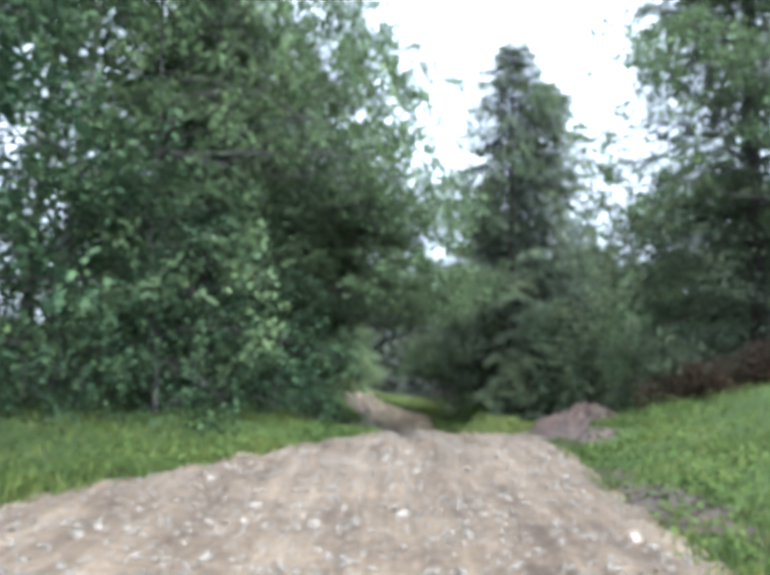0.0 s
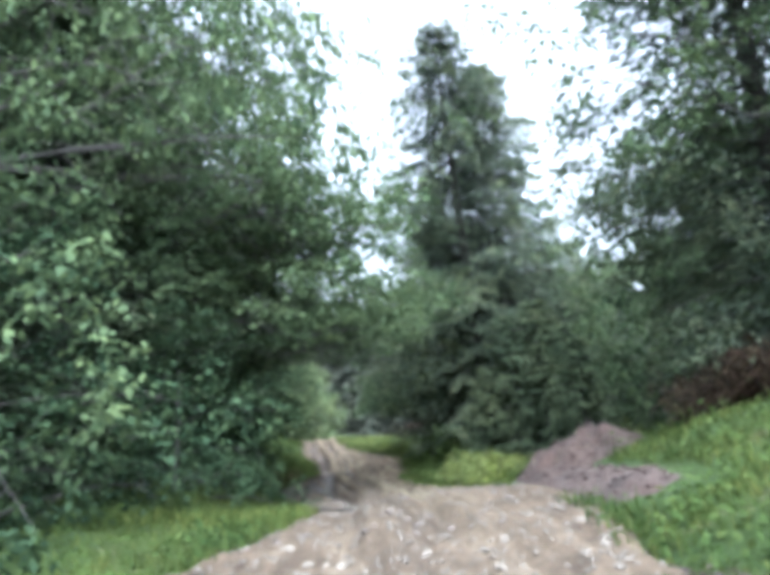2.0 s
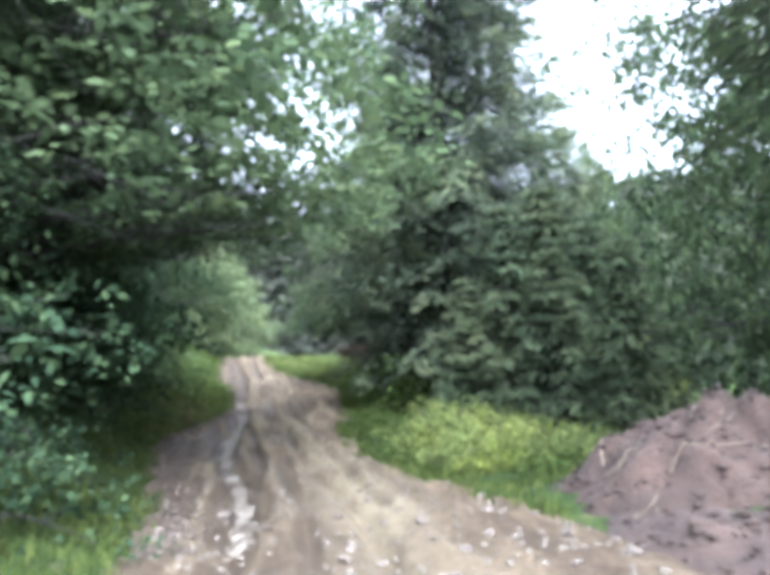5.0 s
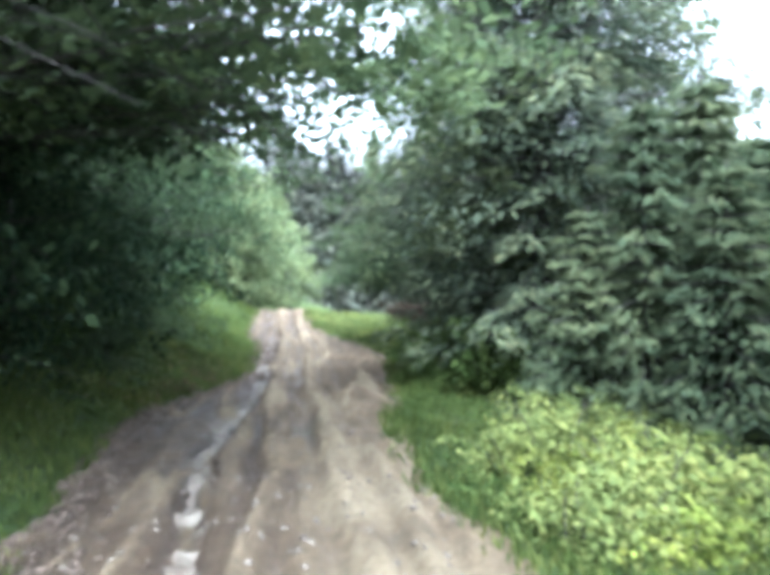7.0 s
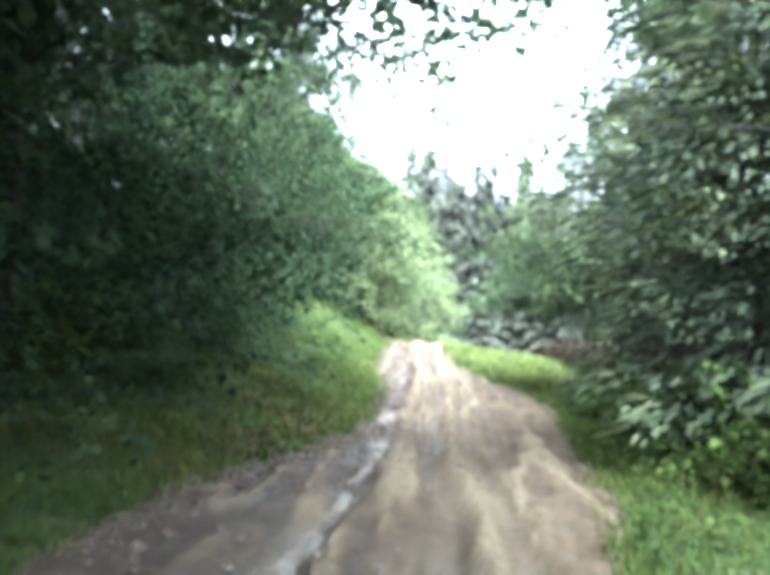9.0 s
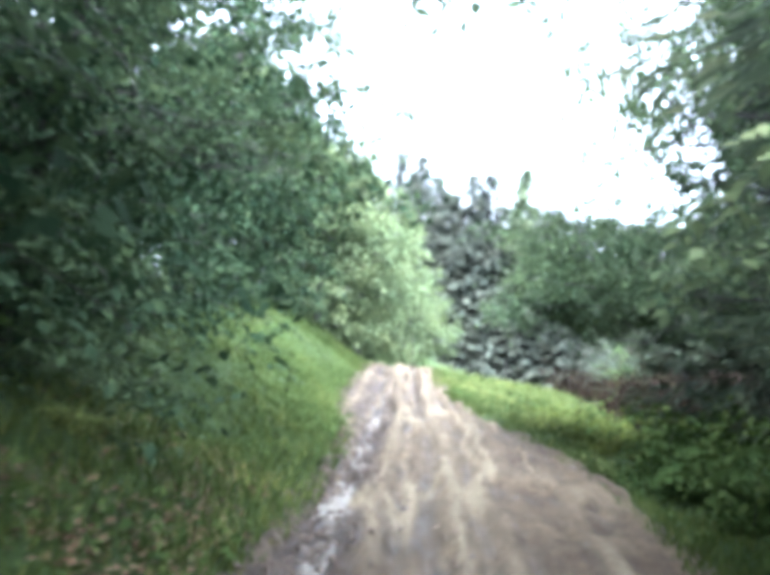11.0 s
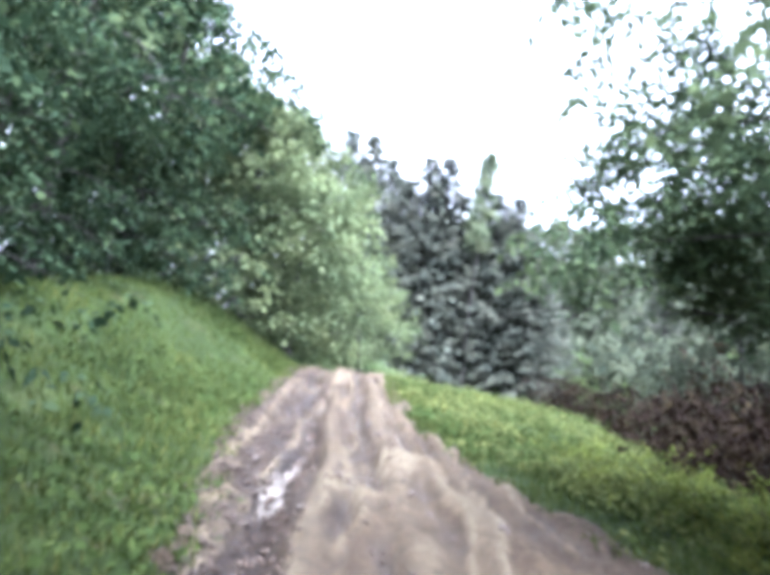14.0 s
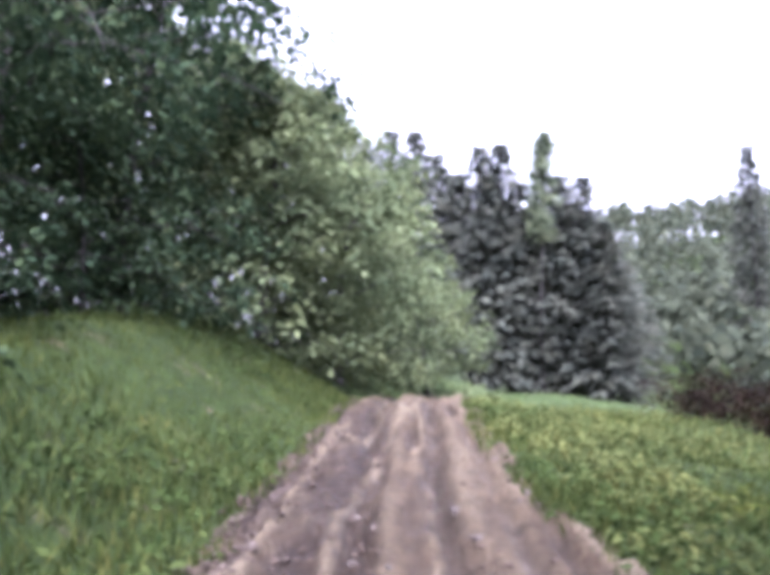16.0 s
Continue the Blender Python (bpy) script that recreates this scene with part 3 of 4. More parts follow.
def plant(first, spots):
    """The first plant goes to the first spot, copies to the rest: x, y, turn in degrees, size, and how much taller than wide."""
    for k, (x, y, turn, size, tall) in enumerate(spots[::-1]):
        m = Matrix.LocRotScale((x, y, float(ground_z(x, y)) - 0.05), Euler((0, 0, radians(turn))), (size, size, size * tall))
        if k < len(spots) - 1:
            copy_thing(first, m)
        else:
            first.matrix_basis = m


# the big spruce in the bend and its neighbours
plant(spruce("spruce_tree", "tall dark green spruce with hanging boughs beside the track", 1, 20.2, 5.6, 0.03, 44, 255, body=0.45, skirt=0.55),
      [(6.2, 36.6, 0, 1.0, 1.0), (8.3, 39.0, 140, 0.97, 1.02), (10.2, 20.4, 200, 0.95, 1.0)])
plant(spruce("roadside_spruce", "dark spruce with dense hanging boughs", 4, 17.5, 3.7, 0.03, 40, 170),
      [(6.4, 46.6, 40, 0.95, 0.95), (10.0, 56.6, 100, 1.0, 1.0), (-5.6, 22.6, 10, 1.0, 0.85)])
plant(spruce("young_spruce", "young spruce with pale tips among the shrubs", 2, 5.0, 1.7, 0.02, 20, 60, mat=YOUNG_LEAF, twig=0.85, skirt=1.0),
      [(5.3, 30.6, 0, 0.8, 1.0), (6.8, 29.2, 50, 1.0, 1.0), (8.1, 30.2, 120, 1.15, 1.1), (6.2, 30.6, 220, 1.1, 1.1), (10.4, 32.5, 20, 1.3, 1.0), (7.4, 31.2, 260, 1.3, 1.1), (7.6, 47, 20, 0.7, 1.0), (7.3, 26.8, 80, 0.85, 1.15)])

# broadleaf trees close to the track
plant(broadleaf("beech_tree", "large leafy tree with low dense crown", 11, 14.0, 4.6, 0.04, 18500, 0.19, BEECH_LEAF, limbs=26, clumps=15, droop=0.09, spread=0.5),
      [(-8.4, 19.0, 0, 1.0, 1.1), (14.6, 32.0, 200, 1.05, 1.2)])
plant(broadleaf("shade_tree", "broadleaf tree darkened as in shade, with branches hanging over the bank", 13, 13.0, 4.2, 0.14, 16500, 0.182, SHADED_LEAF, limbs=26, clumps=16, droop=0.13, spread=0.48),
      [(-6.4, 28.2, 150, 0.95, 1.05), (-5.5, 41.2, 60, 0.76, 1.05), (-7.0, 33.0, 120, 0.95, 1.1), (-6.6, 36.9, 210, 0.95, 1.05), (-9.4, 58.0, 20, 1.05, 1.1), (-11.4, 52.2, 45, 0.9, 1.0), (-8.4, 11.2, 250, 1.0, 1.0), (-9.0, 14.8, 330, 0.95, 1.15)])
plant(broadleaf("woodland_tree", "broadleaf tree darkened as in shade, standing back in the wood", 17, 13.5, 4.4, 0.05, 8000, 0.29, SHADED_LEAF, limbs=22, clumps=16, droop=0.1, spread=0.5, group="woodland trees"),
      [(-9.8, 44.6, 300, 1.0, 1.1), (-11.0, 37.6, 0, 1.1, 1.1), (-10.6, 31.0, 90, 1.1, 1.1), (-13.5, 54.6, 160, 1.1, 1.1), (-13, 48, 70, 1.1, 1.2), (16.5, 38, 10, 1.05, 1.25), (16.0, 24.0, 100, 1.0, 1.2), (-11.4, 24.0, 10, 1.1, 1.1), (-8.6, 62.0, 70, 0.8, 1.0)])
plant(broadleaf("ash_tree", "tall open tree with thin branches against the sky", 23, 15.0, 5.4, 0.38, 19000, 0.17, BEECH_LEAF, limbs=26, clumps=18, droop=0.045, spread=0.36, thick=0.013),
      [(-6.2, 26.0, 0, 1.1, 0.9), (12.8, 48.0, 120, 0.8, 1.3), (9.8, 17.6, 200, 0.92, 0.95)])
plant(broadleaf("overhanging_tree", "leaning tree whose leafy boughs reach over the track", 29, 8.6, 6.4, 0.42, 12000, 0.155, BEECH_LEAF, limbs=22, clumps=15, droop=0.05, spread=0.27, thick=0.013, toward=0.0, group="overhanging trees"),
      [(-5.0, 34.4, -10, 1.0, 1.1), (-5.4, 41.0, 4, 0.72, 1.0), (-5.0, 27.8, -4, 1.2, 0.66), (-5.0, 26.2, 3, 1.2, 0.72), (-4.6, 26.8, 2, 1.15, 1.4), (-5.1, 30.8, 6, 1.2, 0.95), (7.2, 45.0, 176, 0.8, 2.35), (7.0, 43.6, 172, 0.72, 1.35), (-5.2, 27.4, 5, 1.05, 1.5), (-5.4, 24.4, 20, 1.0, 1.75), (-6.0, 19.4, 25, 0.95, 1.9), (15.4, 29.6, 184, 1.15, 1.6), (-5.6, 29.4, 8, 1.4, 0.72)])
plant(broadleaf("verge_sapling", "small leaning sapling with long airy boughs reaching to the track", 67, 4.3, 3.9, 0.58, 21000, 0.092, BEECH_LEAF, limbs=13, clumps=15, droop=-0.02, spread=0.27, thick=0.012, top=1.0, toward=math.pi, group="verge saplings"),
      [(5.0, 47.7, 0, 1.0, 1.0)])
# the light leaf stands in for haze on this tree
plant(broadleaf("alder_tree", "slim green alder beside the big spruce", 61, 9.5, 2.3, 0.4, 11000, 0.16, LIGHT_LEAF, limbs=20, clumps=15, droop=0.06, spread=0.3, thick=0.012), [(5.0, 37.2, 0, 1.0, 1.0)])
# those near y 37 and 40 stand for deep shade on the bank
plant(broadleaf("hazel_tree", "low dense hazel with branches hanging to the ground", 57, 5.5, 2.7, 0.02, 8400, 0.145, SHADED_LEAF, limbs=18, clumps=18, droop=0.12, group="hazels", thick=0.012, spread=0.34, top=0.9),
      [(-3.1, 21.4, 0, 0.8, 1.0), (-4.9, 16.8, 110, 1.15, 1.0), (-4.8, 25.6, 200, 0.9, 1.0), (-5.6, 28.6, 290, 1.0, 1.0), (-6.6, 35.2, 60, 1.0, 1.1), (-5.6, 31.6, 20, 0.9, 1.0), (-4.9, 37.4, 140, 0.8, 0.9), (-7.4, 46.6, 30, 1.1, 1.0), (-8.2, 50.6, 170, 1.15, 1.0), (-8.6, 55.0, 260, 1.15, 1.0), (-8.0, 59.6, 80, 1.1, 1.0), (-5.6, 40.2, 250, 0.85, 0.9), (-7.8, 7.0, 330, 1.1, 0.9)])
plant(broadleaf("young_beech", "young beech with drooping leafy branches on the bank", 73, 3.0, 1.7, 0.05, 5200, 0.13, BEECH_LEAF, limbs=14, clumps=12, droop=0.12, spread=0.26, thick=0.012, top=0.9, group="young beeches"),
      [(-4.2, 39.6, 0, 0.95, 0.9), (-3.6, 35.9, 120, 0.5, 0.7)])
# hillside trees that run on beside the track
hill = broadleaf("hillside_tree", "light green broadleaf tree on the slope", 31, 10.0, 3.4, 0.03, 9000, 0.3, LIGHT_LEAF, limbs=18, clumps=24, droop=0.05, group="hillside trees", spread=0.42)
plant(hill, [(-6.2, 66, 0, 1.0, 0.85), (-4.6, 68.5, 90, 0.8, 0.95), (-5.2, 73, 180, 0.9, 1.2), (-12, 66, 30, 1.2, 1.2), (-9.5, 70, 130, 1.2, 1.0), (-2.4, 77, 210, 0.75, 0.75), (-8.0, 79, 310, 1.2, 1.1), (-18, 64, 60, 1.3, 1.3), (-16, 73, 160, 1.4, 1.2), (-6.5, 88, 0, 1.1, 1.0), (-14, 85, 70, 1.4, 1.2), (-18, 52, 20, 1.2, 1.2)])
plant(broadleaf("valley_tree", "grey-green broadleaf tree below the track", 33, 10.0, 3.6, 0.03, 6500, 0.32, WOODS_LEAF, limbs=18, clumps=20, droop=0.05, group="valley trees", spread=0.55),
      [(13, 57, 10, 1.0, 1.2), (19, 63, 70, 1.2, 1.2), (11.5, 66, 200, 0.9, 1.0), (17, 74, 270, 1.1, 1.0), (16, 50, 90, 1.1, 1.3)])
# distant spruces: place and height of the tip
far_tips = ((-7.4, 110, 23.6), (-5.0, 107, 22.4), (-3.4, 110, 21.2), (-1.4, 108, 18.8), (0.3, 107, 20.8), (2.0, 107, 20.9), (3.6, 109, 18.0), (6.6, 107, 18.0), (8.4, 107, 17.8), (9.7, 106, 13.8), (30, 132, 27.0), (12.0, 112, 11.5), (-6.2, 115, 22.4), (-2.4, 114, 20.4), (1.2, 113, 19.8), (5.2, 114, 17.2), (7.6, 113, 17.0))
plant(spruce("far_spruce", "spruce standing in the distant woods, haze put into its colour", 5, 24.0, 4.6, 0.02, 40, 26, group="distant spruces", twig=3.2, body=0.52, least=0.8, skirt=0.8, mat=HAZED_LEAF),
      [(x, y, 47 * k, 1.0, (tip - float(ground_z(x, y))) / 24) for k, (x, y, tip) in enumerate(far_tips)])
plant(broadleaf("far_birch", "slender pale birch among the distant spruces", 37, 20.0, 0.75, 0.6, 4600, 0.3, BIRCH_LEAF, limbs=16, clumps=9, droop=0.12, group="distant birches", thick=0.007, spread=0.45), [(4.6, 106, 0, 1.0, 1.18)])
shrub_near = [(3.4, 25.0, 0, 0.8, 0.8), (4.4, 26.0, 60, 1.0, 0.9), (5.6, 25.2, 120, 1.0, 0.9), (-3.5, 33.4, 40, 0.5, 0.5), (3.6, 28.0, 200, 0.8, 0.9), (4.2, 28.6, 100, 1.0, 1.0), (6.4, 26.8, 20, 1.2, 1.0), (4.9, 29.6, 20, 1.1, 1.0), (5.8, 28.2, 70, 1.1, 1.1), (4.8, 24.0, 300, 0.7, 0.8), (7.4, 25.4, 10, 1.0, 1.0), (8.7, 30.2, 40, 1.8, 1.9)]
shrub_far = [(-3.1, 35.3, 140, 0.42, 0.5), (-3.2, 39.4, 220, 0.5, 0.5), (-3.5, 37.2, 310, 0.4, 0.5)]
plant(shrub("shrub", "leafy yellow-green shrub on the verge", 41, 1.1, 0.9, 1700, 0.11, MEADOW_LEAF),
      shrub_near + shrub_far)
plant(shrub("bracken", "low yellow-green bracken spreading over the verge", 45, 0.7, 0.9, 1350, 0.1, SUNNY_LEAF, group="bracken patches"),
      [(2.5, 50.2, 10, 0.6, 1.05), (3.1, 49, 130, 0.8, 1.05), (3.6, 51, 250, 0.9, 1.05), (2.8, 52.2, 30, 0.7, 1.05), (4.2, 49.6, 80, 0.9, 1.2), (4.4, 52.4, 170, 0.9, 1.05), (3.3, 53.6, 300, 0.7, 0.9), (3.2, 47.8, 200, 0.5, 0.9), (2.1, 51.4, 60, 0.5, 0.9), (5, 50.8, 20, 0.9, 1.05), (3.9, 48.4, 330, 0.8, 1.05), (2.4, 54.2, 90, 0.6, 0.75), (3.6, 26.4, 40, 0.8, 1), (4.6, 27.2, 100, 1, 1.1), (5.9, 26.2, 190, 1, 1.2), (4.2, 24.6, 270, 0.8, 1), (7, 27.6, 330, 1, 1.2)])
dark_near = [(6.1, 33.0, 80, 0.7, 0.8), (5.4, 28.4, 50, 0.7, 0.7), (-5.6, 32.4, 250, 0.9, 0.8)]
# shrubs at negative x fill the left bank in place of deep shade
dark_far = [(4.6, 40.0, 0, 0.9, 0.9), (5.0, 46.6, 60, 0.9, 0.8), (5.8, 48.2, 130, 1.0, 0.8), (4.6, 43.0, 60, 0.8, 0.8), (6.2, 38.4, 120, 1.2, 1.0), (5.0, 36.0, 190, 1.0, 1.0), (7.4, 45.2, 250, 1.3, 0.9), (7.2, 41.0, 20, 1.3, 1.0), (4.3, 45.0, 15, 1.0, 0.85), (-4.9, 36.3, 40, 0.9, 0.8), (-5.3, 38.5, 100, 1.0, 0.8), (-5.0, 34.2, 170, 0.8, 0.8), (5.6, 43.6, 80, 1.1, 0.9), (6.4, 35.4, 70, 1.1, 1.0), (5.6, 39.0, 33, 0.9, 0.9)]
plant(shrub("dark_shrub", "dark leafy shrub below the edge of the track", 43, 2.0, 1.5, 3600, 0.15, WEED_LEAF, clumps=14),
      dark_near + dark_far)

# undergrowth standing for the dark, unlit wood beyond the verge
plant(shrub("dead_brush", "dark tangled undergrowth, its gloom put into the brown leaf colour", 47, 2.2, 1.6, 4500, 0.12, BRUSH_LEAF, clumps=14, stems=14),
      [(6.4, 53.6, 0, 1.1, 1.0), (7.4, 55.4, 60, 1.3, 1.1), (7.0, 58.0, 120, 1.2, 1.0), (8.4, 54.0, 200, 1.5, 1.2), (8.6, 57.6, 20, 1.6, 1.2), (5.4, 66.4, 70, 0.9, 0.8), (7.0, 65.0, 150, 1.1, 0.8), (8.8, 63.4, 230, 1.2, 0.9), (10.6, 62.0, 310, 1.3, 0.9), (6.7, 18.2, 40, 0.5, 0.9), (7.7, 17.6, 110, 0.55, 0.9), (8.8, 17.0, 190, 0.6, 0.9), (8.0, 19.2, 280, 0.6, 0.9)])

# distant woods over the ridge
rng = np.random.default_rng(71)
wx, wy = rng.uniform(-30, 130, 3900), rng.uniform(-10, 230, 3900)
keep = (wx > np.where(wy < 100, 28 - 0.02 * wy, np.maximum(26 - 0.8 * (wy - 100), -30))) & ((wy > 70) | (wx < 75))
wx, wy = wx[keep], wy[keep]
wz = ground_z(wx, wy) + rng.uniform(4, 8, len(wx))
crowns = np.repeat(np.column_stack((wx, wy, wz)), 28, axis=0)
dome = unit(rng.normal(0, 1, crowns.shape) + (0, 0, 0.45))
girth = np.repeat(rng.uniform(1.6, 3.0, len(wx)), 28)[:, None]
place = crowns + dome * girth * (1, 1, 1.35) * rng.uniform(0.72, 1.06, (len(crowns), 1))
leafy = rng.uniform(0.95, 1.7, len(crowns))
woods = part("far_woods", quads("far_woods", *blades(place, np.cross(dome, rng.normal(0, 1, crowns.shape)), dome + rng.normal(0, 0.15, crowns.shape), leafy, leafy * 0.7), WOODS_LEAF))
tagged(woods, "continuous mixed woodland covering the distant hillside", "woods", kind="stuff")


# ---------------------------------------------------------------- turf
# heaps of soil: place, half widths along x and y, height, seed
MOUNDS = ((5.15, 20.6, 1.5, 2.2, 0.5, 3), (4.05, 17.0, 0.85, 3.9, 0.2, 7), (3.15, 8.5, 0.6, 5.5, 0.08, 12))


def mound_rise(px, py, mound):
    x, y, rx, ry, h, seed = mound
    r = np.hypot((px - x) / rx, (py - y) / ry)
    return h * np.clip(1 - r ** 2, -0.35, 1) * (1 + 0.9 * fbm(px, py, 0.9, 3, seed)) + min(0.34, h) * np.clip(1.1 - r, 0, 1) * fbm(px, py, 3.6, 4, seed + 5) - 0.1 * r


def off_mounds(px, py):
    """True where no bare soil lies heaped, with a ragged border."""
    return np.all([np.hypot((px - x) / rx, (py - y) / ry) + 0.5 * fbm(px, py, 1.3, 2, 24) > 0.95 for x, y, rx, ry, h, seed in MOUNDS[:2]], axis=0)


def grass_blades(rng, x, y, z, tall):
    n = len(x)
    lean = rng.normal(0, 0.35, (n, 3))
    lean[:, 2] = 1
    h = tall * rng.uniform(0.55, 1.3, n)
    c = np.column_stack((x, y, z)) + unit(lean) * (h * 0.42)[:, None]
    return blades(c, lean, rng.normal(0, 1, (n, 3)), h, 0.014 + 0.05 * h)


rng = np.random.default_rng(81)
gy = rng.uniform(2, 66, 120000)
gu = rng.gamma(1.3, 2.2, len(gy)) - 0.15
lefty = rng.random(len(gy)) < 0.55
gx = track_x(gy) + np.where(lefty, edge_left(gy) - gu, edge_right(gy) + gu)
thin = (fbm(gx, gy, 0.8, 3, 55) > -0.5) & off_mounds(gx, gy)
gx, gy = gx[thin], gy[thin]
grass = part("grass", quads("grass", *grass_blades(rng, gx, gy, ground_z(gx, gy), 0.08 + 0.17 * np.clip(fbm(gx, gy, 0.5, 3, 60) + 0.5, 0, 1)), GRASS_BLADE))
tagged(grass, "rough green grass along both sides of the track", "grass", kind="stuff")

# broad-leaved weeds among the grass
wy = rng.uniform(4, 62, 3600)
wu = rng.exponential(2.2, len(wy))
wx = track_x(wy) + np.where(rng.random(len(wy)) < 0.5, edge_left(wy) - wu - 0.1, edge_right(wy) + wu + 0.1)
tall = (fbm(wx, wy, 0.6, 3, 90) > 0.02) & off_mounds(wx, wy)
wx, wy = wx[tall], wy[tall]
weeds = part("weeds", quads("weeds", *spray(rng, np.column_stack((wx, wy, ground_z(wx, wy) + 0.16)), 14, 0.15, 0.09, 0.7), WEED_LEAF))
tagged(weeds, "low broad-leaved weeds in the grass", "weeds", kind="stuff")


# last year's leaves on the shaded foot of the bank
ly = rng.uniform(33.5, 41.5, 2600)
lx = track_x(ly) + edge_left(ly) - 0.1 - rng.gamma(1.6, 0.55, len(ly))
fallen = fbm(lx, ly, 0.9, 3, 99) > -0.1
lx, ly = lx[fallen], ly[fallen]
lie = rng.normal(0, 1, (len(lx), 3)) * (1, 1, 0.25)
leaf_length = rng.uniform(0.05, 0.11, len(lx))
litter = part("leaf_litter", quads("leaf_litter", *blades(np.column_stack((lx, ly, ground_z(lx, ly) + rng.uniform(0.02, 0.09, len(lx)))), lie, rng.normal(0, 0.35, (len(lx), 3)) + (0, 0, 1), leaf_length, leaf_length * 0.65), LITTER_LEAF))
tagged(litter, "brown fallen leaves on the foot of the bank", "leaf litter", kind="stuff")

# paler meadow plants on the open verge beyond the trees
wy = rng.uniform(45, 66, 2600)
wu = rng.gamma(1.6, 2.0, len(wy))
wx = track_x(wy) + edge_right(wy) + 0.15 + wu
patchy = fbm(wx, wy, 0.7, 3, 95) > -0.12
wx, wy = wx[patchy], wy[patchy]
herbs = part("meadow_herbs", quads("meadow_herbs", *spray(rng, np.column_stack((wx, wy, ground_z(wx, wy) + 0.14)), 12, 0.15, 0.1, 0.6), MEADOW_LEAF))
tagged(herbs, "pale yellow-green herbs on the open verge", "herbs", kind="stuff")


# ---------------------------------------------------------------- the track's loose parts
def stone_mesh(rng, name, flat, mat):
    bm = bmesh.new()
    bmesh.ops.create_icosphere(bm, subdivisions=1, radius=0.5)
    for v in bm.verts:
        v.co = v.co * rng.uniform(0.75, 1.15)
        v.co.z *= flat
    me = bpy.data.meshes.new(name)
    bm.to_mesh(me)
    bm.free()
    me.materials.append(mat)
    return me


rng = np.random.default_rng(91)
kinds = [stone_mesh(rng, "stone", rng.uniform(0.45, 0.75), STONE if k < 6 else MUDDY_STONE) for k in range(12)]
for k in range(280):
    y = rng.uniform(3.5, 24) if k < 190 else rng.uniform(24, 56)
    u = rng.uniform(float(edge_left(y)) + 0.1, float(edge_right(y)))
    x = float(track_x(y)) + u
    s = rng.uniform(0.05, 0.14)
    ob = part("stone", kinds[k % 6 + (6 if y > 14 else 0)], road)
    ob.matrix_basis = Matrix.LocRotScale((x, y, float(road_z(np.array(x), np.array(y))) + s * 0.12), Euler(rng.uniform(-0.5, 0.5, 2).tolist() + [rng.uniform(0, 6.28)]), (s * 1.3, s, s))


def scattered(name, rng, x, y, z, size, mat):
    """Many small angular lumps as one mesh: squashed eight-sided stones."""
    n = len(x)
    base = np.array(((1, 0, 0), (0, 1, 0), (-1, 0, 0), (0, -1, 0), (0, 0, 1), (0, 0, -1)), float) * 0.5
    turn = rng.uniform(0, math.tau, n)
    v = base[None] * rng.uniform(0.6, 1.2, (n, 6, 1)) * (size[:, None] * np.ones(3))[:, None, :] * (1.3, 1.0, 0.7)
    c, s = np.cos(turn)[:, None], np.sin(turn)[:, None]
    v = np.stack((v[..., 0] * c - v[..., 1] * s, v[..., 0] * s + v[..., 1] * c, v[..., 2]), axis=-1)
    v = v + np.column_stack((x, y, z))[:, None, :]
    tri = np.array(((0, 1, 4), (1, 2, 4), (2, 3, 4), (3, 0, 4), (1, 0, 5), (2, 1, 5), (3, 2, 5), (0, 3, 5)))
    faces = (np.arange(n)[:, None, None] * 6 + tri[None]).reshape(-1, 3)
    return quads(name, v.reshape(-1, 3), faces, mat)


n = 16000
y = 1.5 + 30 * rng.random(n) ** 1.9
y = y[rng.random(n) < along(y, (0, 1.0), (11, 1.0), (15, 0.35), (30, 0.25))]
n = len(y)
x = track_x(y) + edge_left(y) + (edge_right(y) - edge_left(y)) * rng.random(n)
gravel = part("gravel", scattered("gravel", rng, x, y, road_z(x, y) + 0.004, 0.02 + 0.085 * rng.random(n) ** 2.4, STONE), road)
tagged(gravel, "loose pale gravel", kind="stuff")
n = 6000
y = rng.uniform(20, 62, n)
x = track_x(y) + edge_left(y) + rng.normal(0.05, 0.28, n)
clods = part("clods", scattered("clods", rng, x, y, np.maximum(road_z(x, y), ground_z(x, y) - 0.05) + 0.01, 0.025 + 0.1 * rng.random(n) ** 2.6, CLAY_LUMP), road)
tagged(clods, "lumps of dark churned soil", kind="stuff")

n = 5000
y = rng.uniform(34, 60, n)
x = track_x(y) + np.where(rng.random(n) < 0.75, rng.uniform(-2.0, -0.2, n), rng.normal(0.3, 0.5, n))
clods = part("clods", scattered("clods", rng, x, y, road_z(x, y) + 0.005, 0.02 + 0.07 * rng.random(n) ** 2.5, CLAY_LUMP), road)
tagged(clods, "broken lumps of churned clay", kind="stuff")

# wet silt in the deep rut, the sky's glint painted in as pale colour
def rut_x(y):
    return track_x(y) + deep_rut(y)


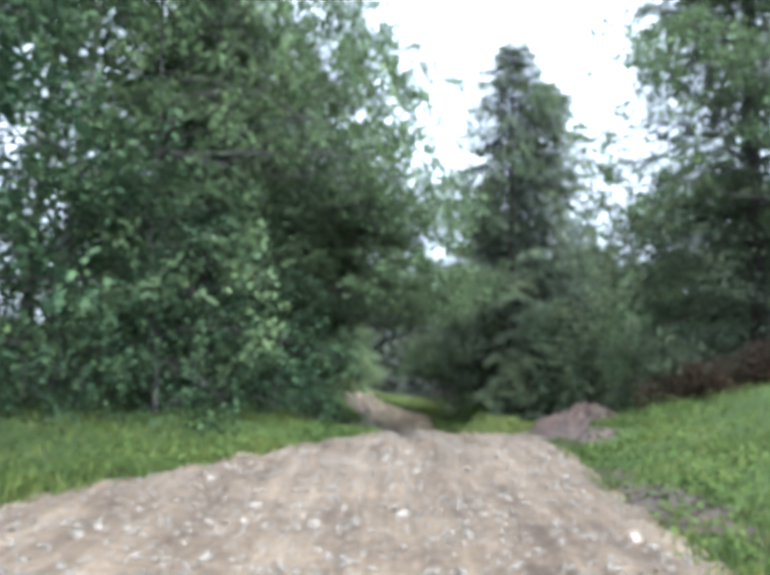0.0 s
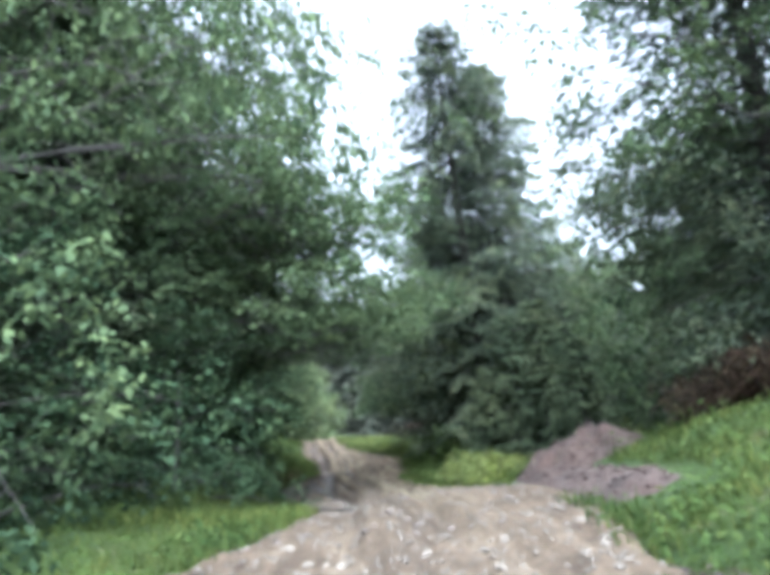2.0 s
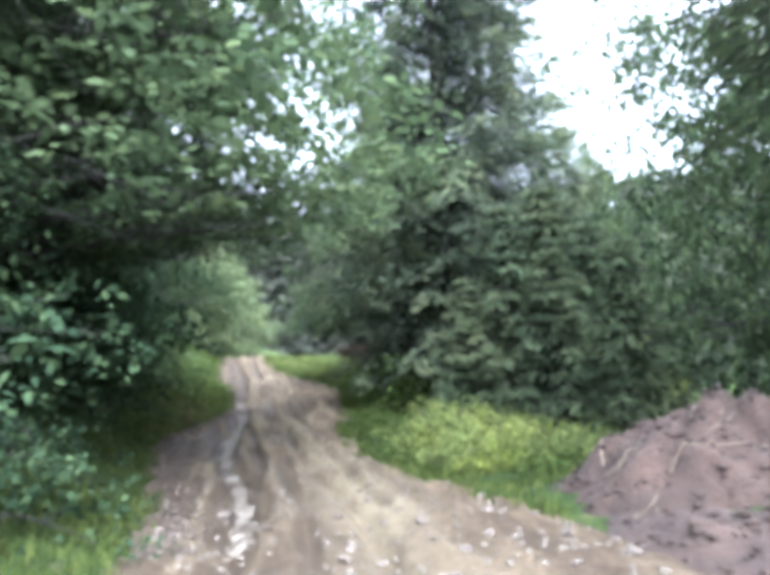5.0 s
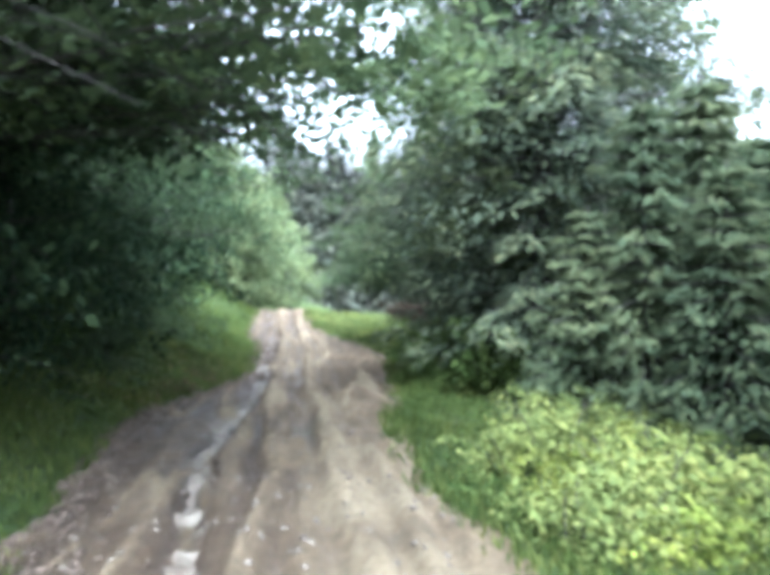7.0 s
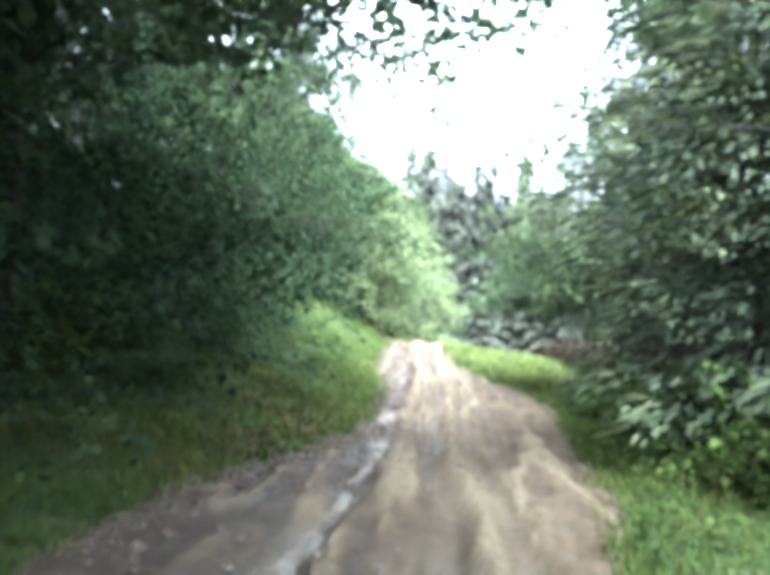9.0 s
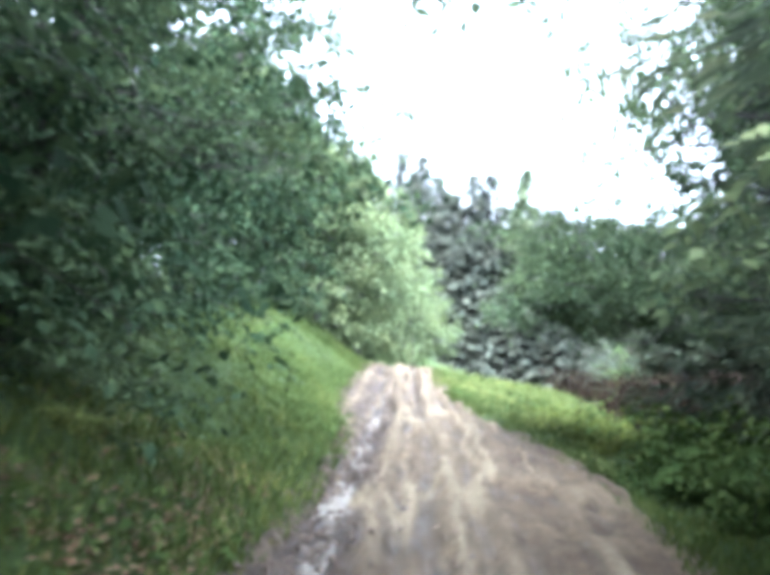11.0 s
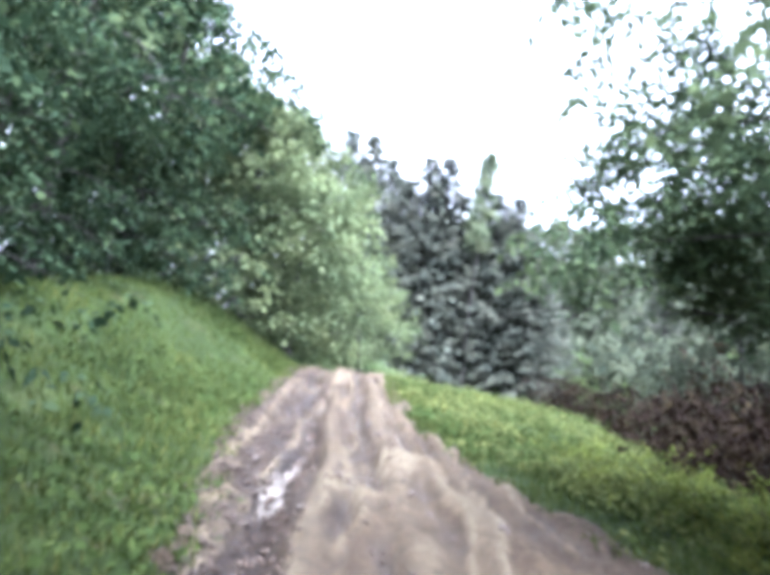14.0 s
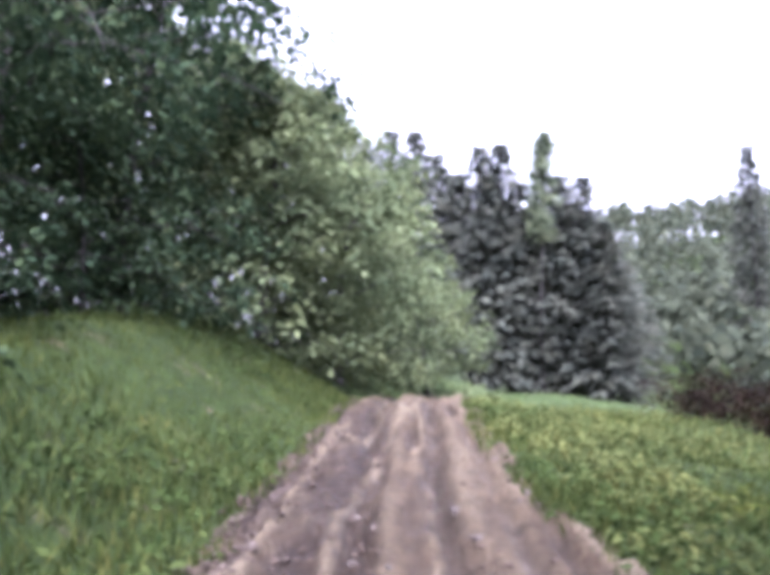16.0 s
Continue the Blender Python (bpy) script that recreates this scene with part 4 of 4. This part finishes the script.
for a, b in ((20.5, 25.4), (25.6, 30.0), (30.2, 34.4), (34.5, 38.2), (38.4, 42.6), (43.2, 46.6), (47.4, 51.0)):
    rows = int((b - a) / 0.05)
    q, ys = np.meshgrid(np.linspace(-0.27, 0.27, 15), np.linspace(a, b, rows))
    xs = rut_x(ys) + q
    level = sum(road_z(rut_x(ys + o), ys + o) for o in np.linspace(-0.6, 0.6, 7)) / 7
    ends = np.clip(np.minimum(ys - a, b - ys) / 0.4, 0, 1)
    zs = level + 0.03 + 0.05 * fbm(ys, ys * 0, 0.8, 2, 17) + 0.11 * fbm(xs, ys * 0.7, 7.0, 3, 66) - 0.3 * np.maximum(np.abs(q) - 0.22, 0) - 0.06 * (1 - ends)
    k = (np.arange(rows - 1)[:, None] * 15 + np.arange(14)).ravel()
    ob = part("silt", quads("silt", np.column_stack((xs.ravel(), ys.ravel(), zs.ravel())), np.column_stack((k, k + 1, k + 16, k + 15)), SILT, True))
    tagged(ob, "pale wet silt along a wheel rut, sky glint put into its colour", "silt", "silt in the ruts")


# ---------------------------------------------------------------- earth heap, fallen wood, posts
def heap(name, label, mound):
    x, y, rx, ry, h, seed = mound
    gx, gy = np.meshgrid(np.linspace(-1.15, 1.15, 60), np.linspace(-1.15, 1.15, 60))
    px, py = x + gx * rx, y + gy * ry
    co = np.column_stack((px.ravel(), py.ravel(), (ground_z(px, py) + mound_rise(px, py, mound)).ravel()))
    i = (np.arange(59)[:, None] * 60 + np.arange(59)).ravel()
    ob = part(name, quads(name, co, np.column_stack((i, i + 1, i + 61, i + 60)), SOIL))
    tagged(ob, label, "earth heap")
    rg = np.random.default_rng(seed)
    n = 500
    a, q = rg.uniform(0, math.tau, n), np.sqrt(rg.random(n))
    lx, ly = x + rx * q * np.cos(a), y + ry * q * np.sin(a)
    lz = ground_z(lx, ly) + mound_rise(lx, ly, mound) + 0.01
    tagged(part("rubble", scattered("rubble", rg, lx, ly, lz, 0.03 + 0.1 * rg.random(n) ** 2.5, SOIL), ob), kind="stuff")
    return ob


heap("soil_mound", "heap of freshly pushed brown soil and roots beside the track", MOUNDS[0])
heap("soil_mound", "low bank of bare brown soil at the track edge", MOUNDS[1])
heap("soil_mound", "thin strip of dark soil along the gravel edge", MOUNDS[2])


def pole(name, label, category, pts, radii, mat, group=""):
    ob = part(name, quads(name, *tube(pts, radii, 6), mat, True))
    return tagged(ob, label, category, group)


def lying(rng, x, y, turn, length, r):
    pts = []
    for q in np.linspace(-0.5, 0.5, 6):
        px, py = x + math.cos(turn) * length * q, y + math.sin(turn) * length * q + rng.normal(0, 0.02)
        pts.append((px, py, max(float(ground_z(px, py)), float(road_z(np.array(px), np.array(py)))) + r * 0.8 + abs(rng.normal(0, 0.01))))
    return pts, [r * (1 - 0.5 * k / 5) for k in range(6)]


rng = np.random.default_rng(101)
p, r = lying(rng, -2.1, 11.4, -0.2, 0.6, 0.035)
pole("fallen_branch", "short pale broken branch lying on the gravel", "branch", p, r, DEADWOOD)
p, r = lying(rng, 0.0, 18.6, -0.55, 1.4, 0.03)
pole("fallen_branch", "thin fallen branch at the edge of the track", "branch", p, r, BARK)
for k in range(16):
    p, r = lying(rng, 4.9 + rng.normal(0, 0.5), 20.2 + rng.normal(0, 0.8), rng.uniform(0, 3.1), rng.uniform(0.25, 0.6), 0.008)
    p = [(a, b, c + max(0.0, float(mound_rise(a, b, MOUNDS[0])))) for a, b, c in p]
    pole("fallen_branch", "pale broken stick on the heap of soil", "branch", p, r, DEADWOOD, "sticks on the heap")
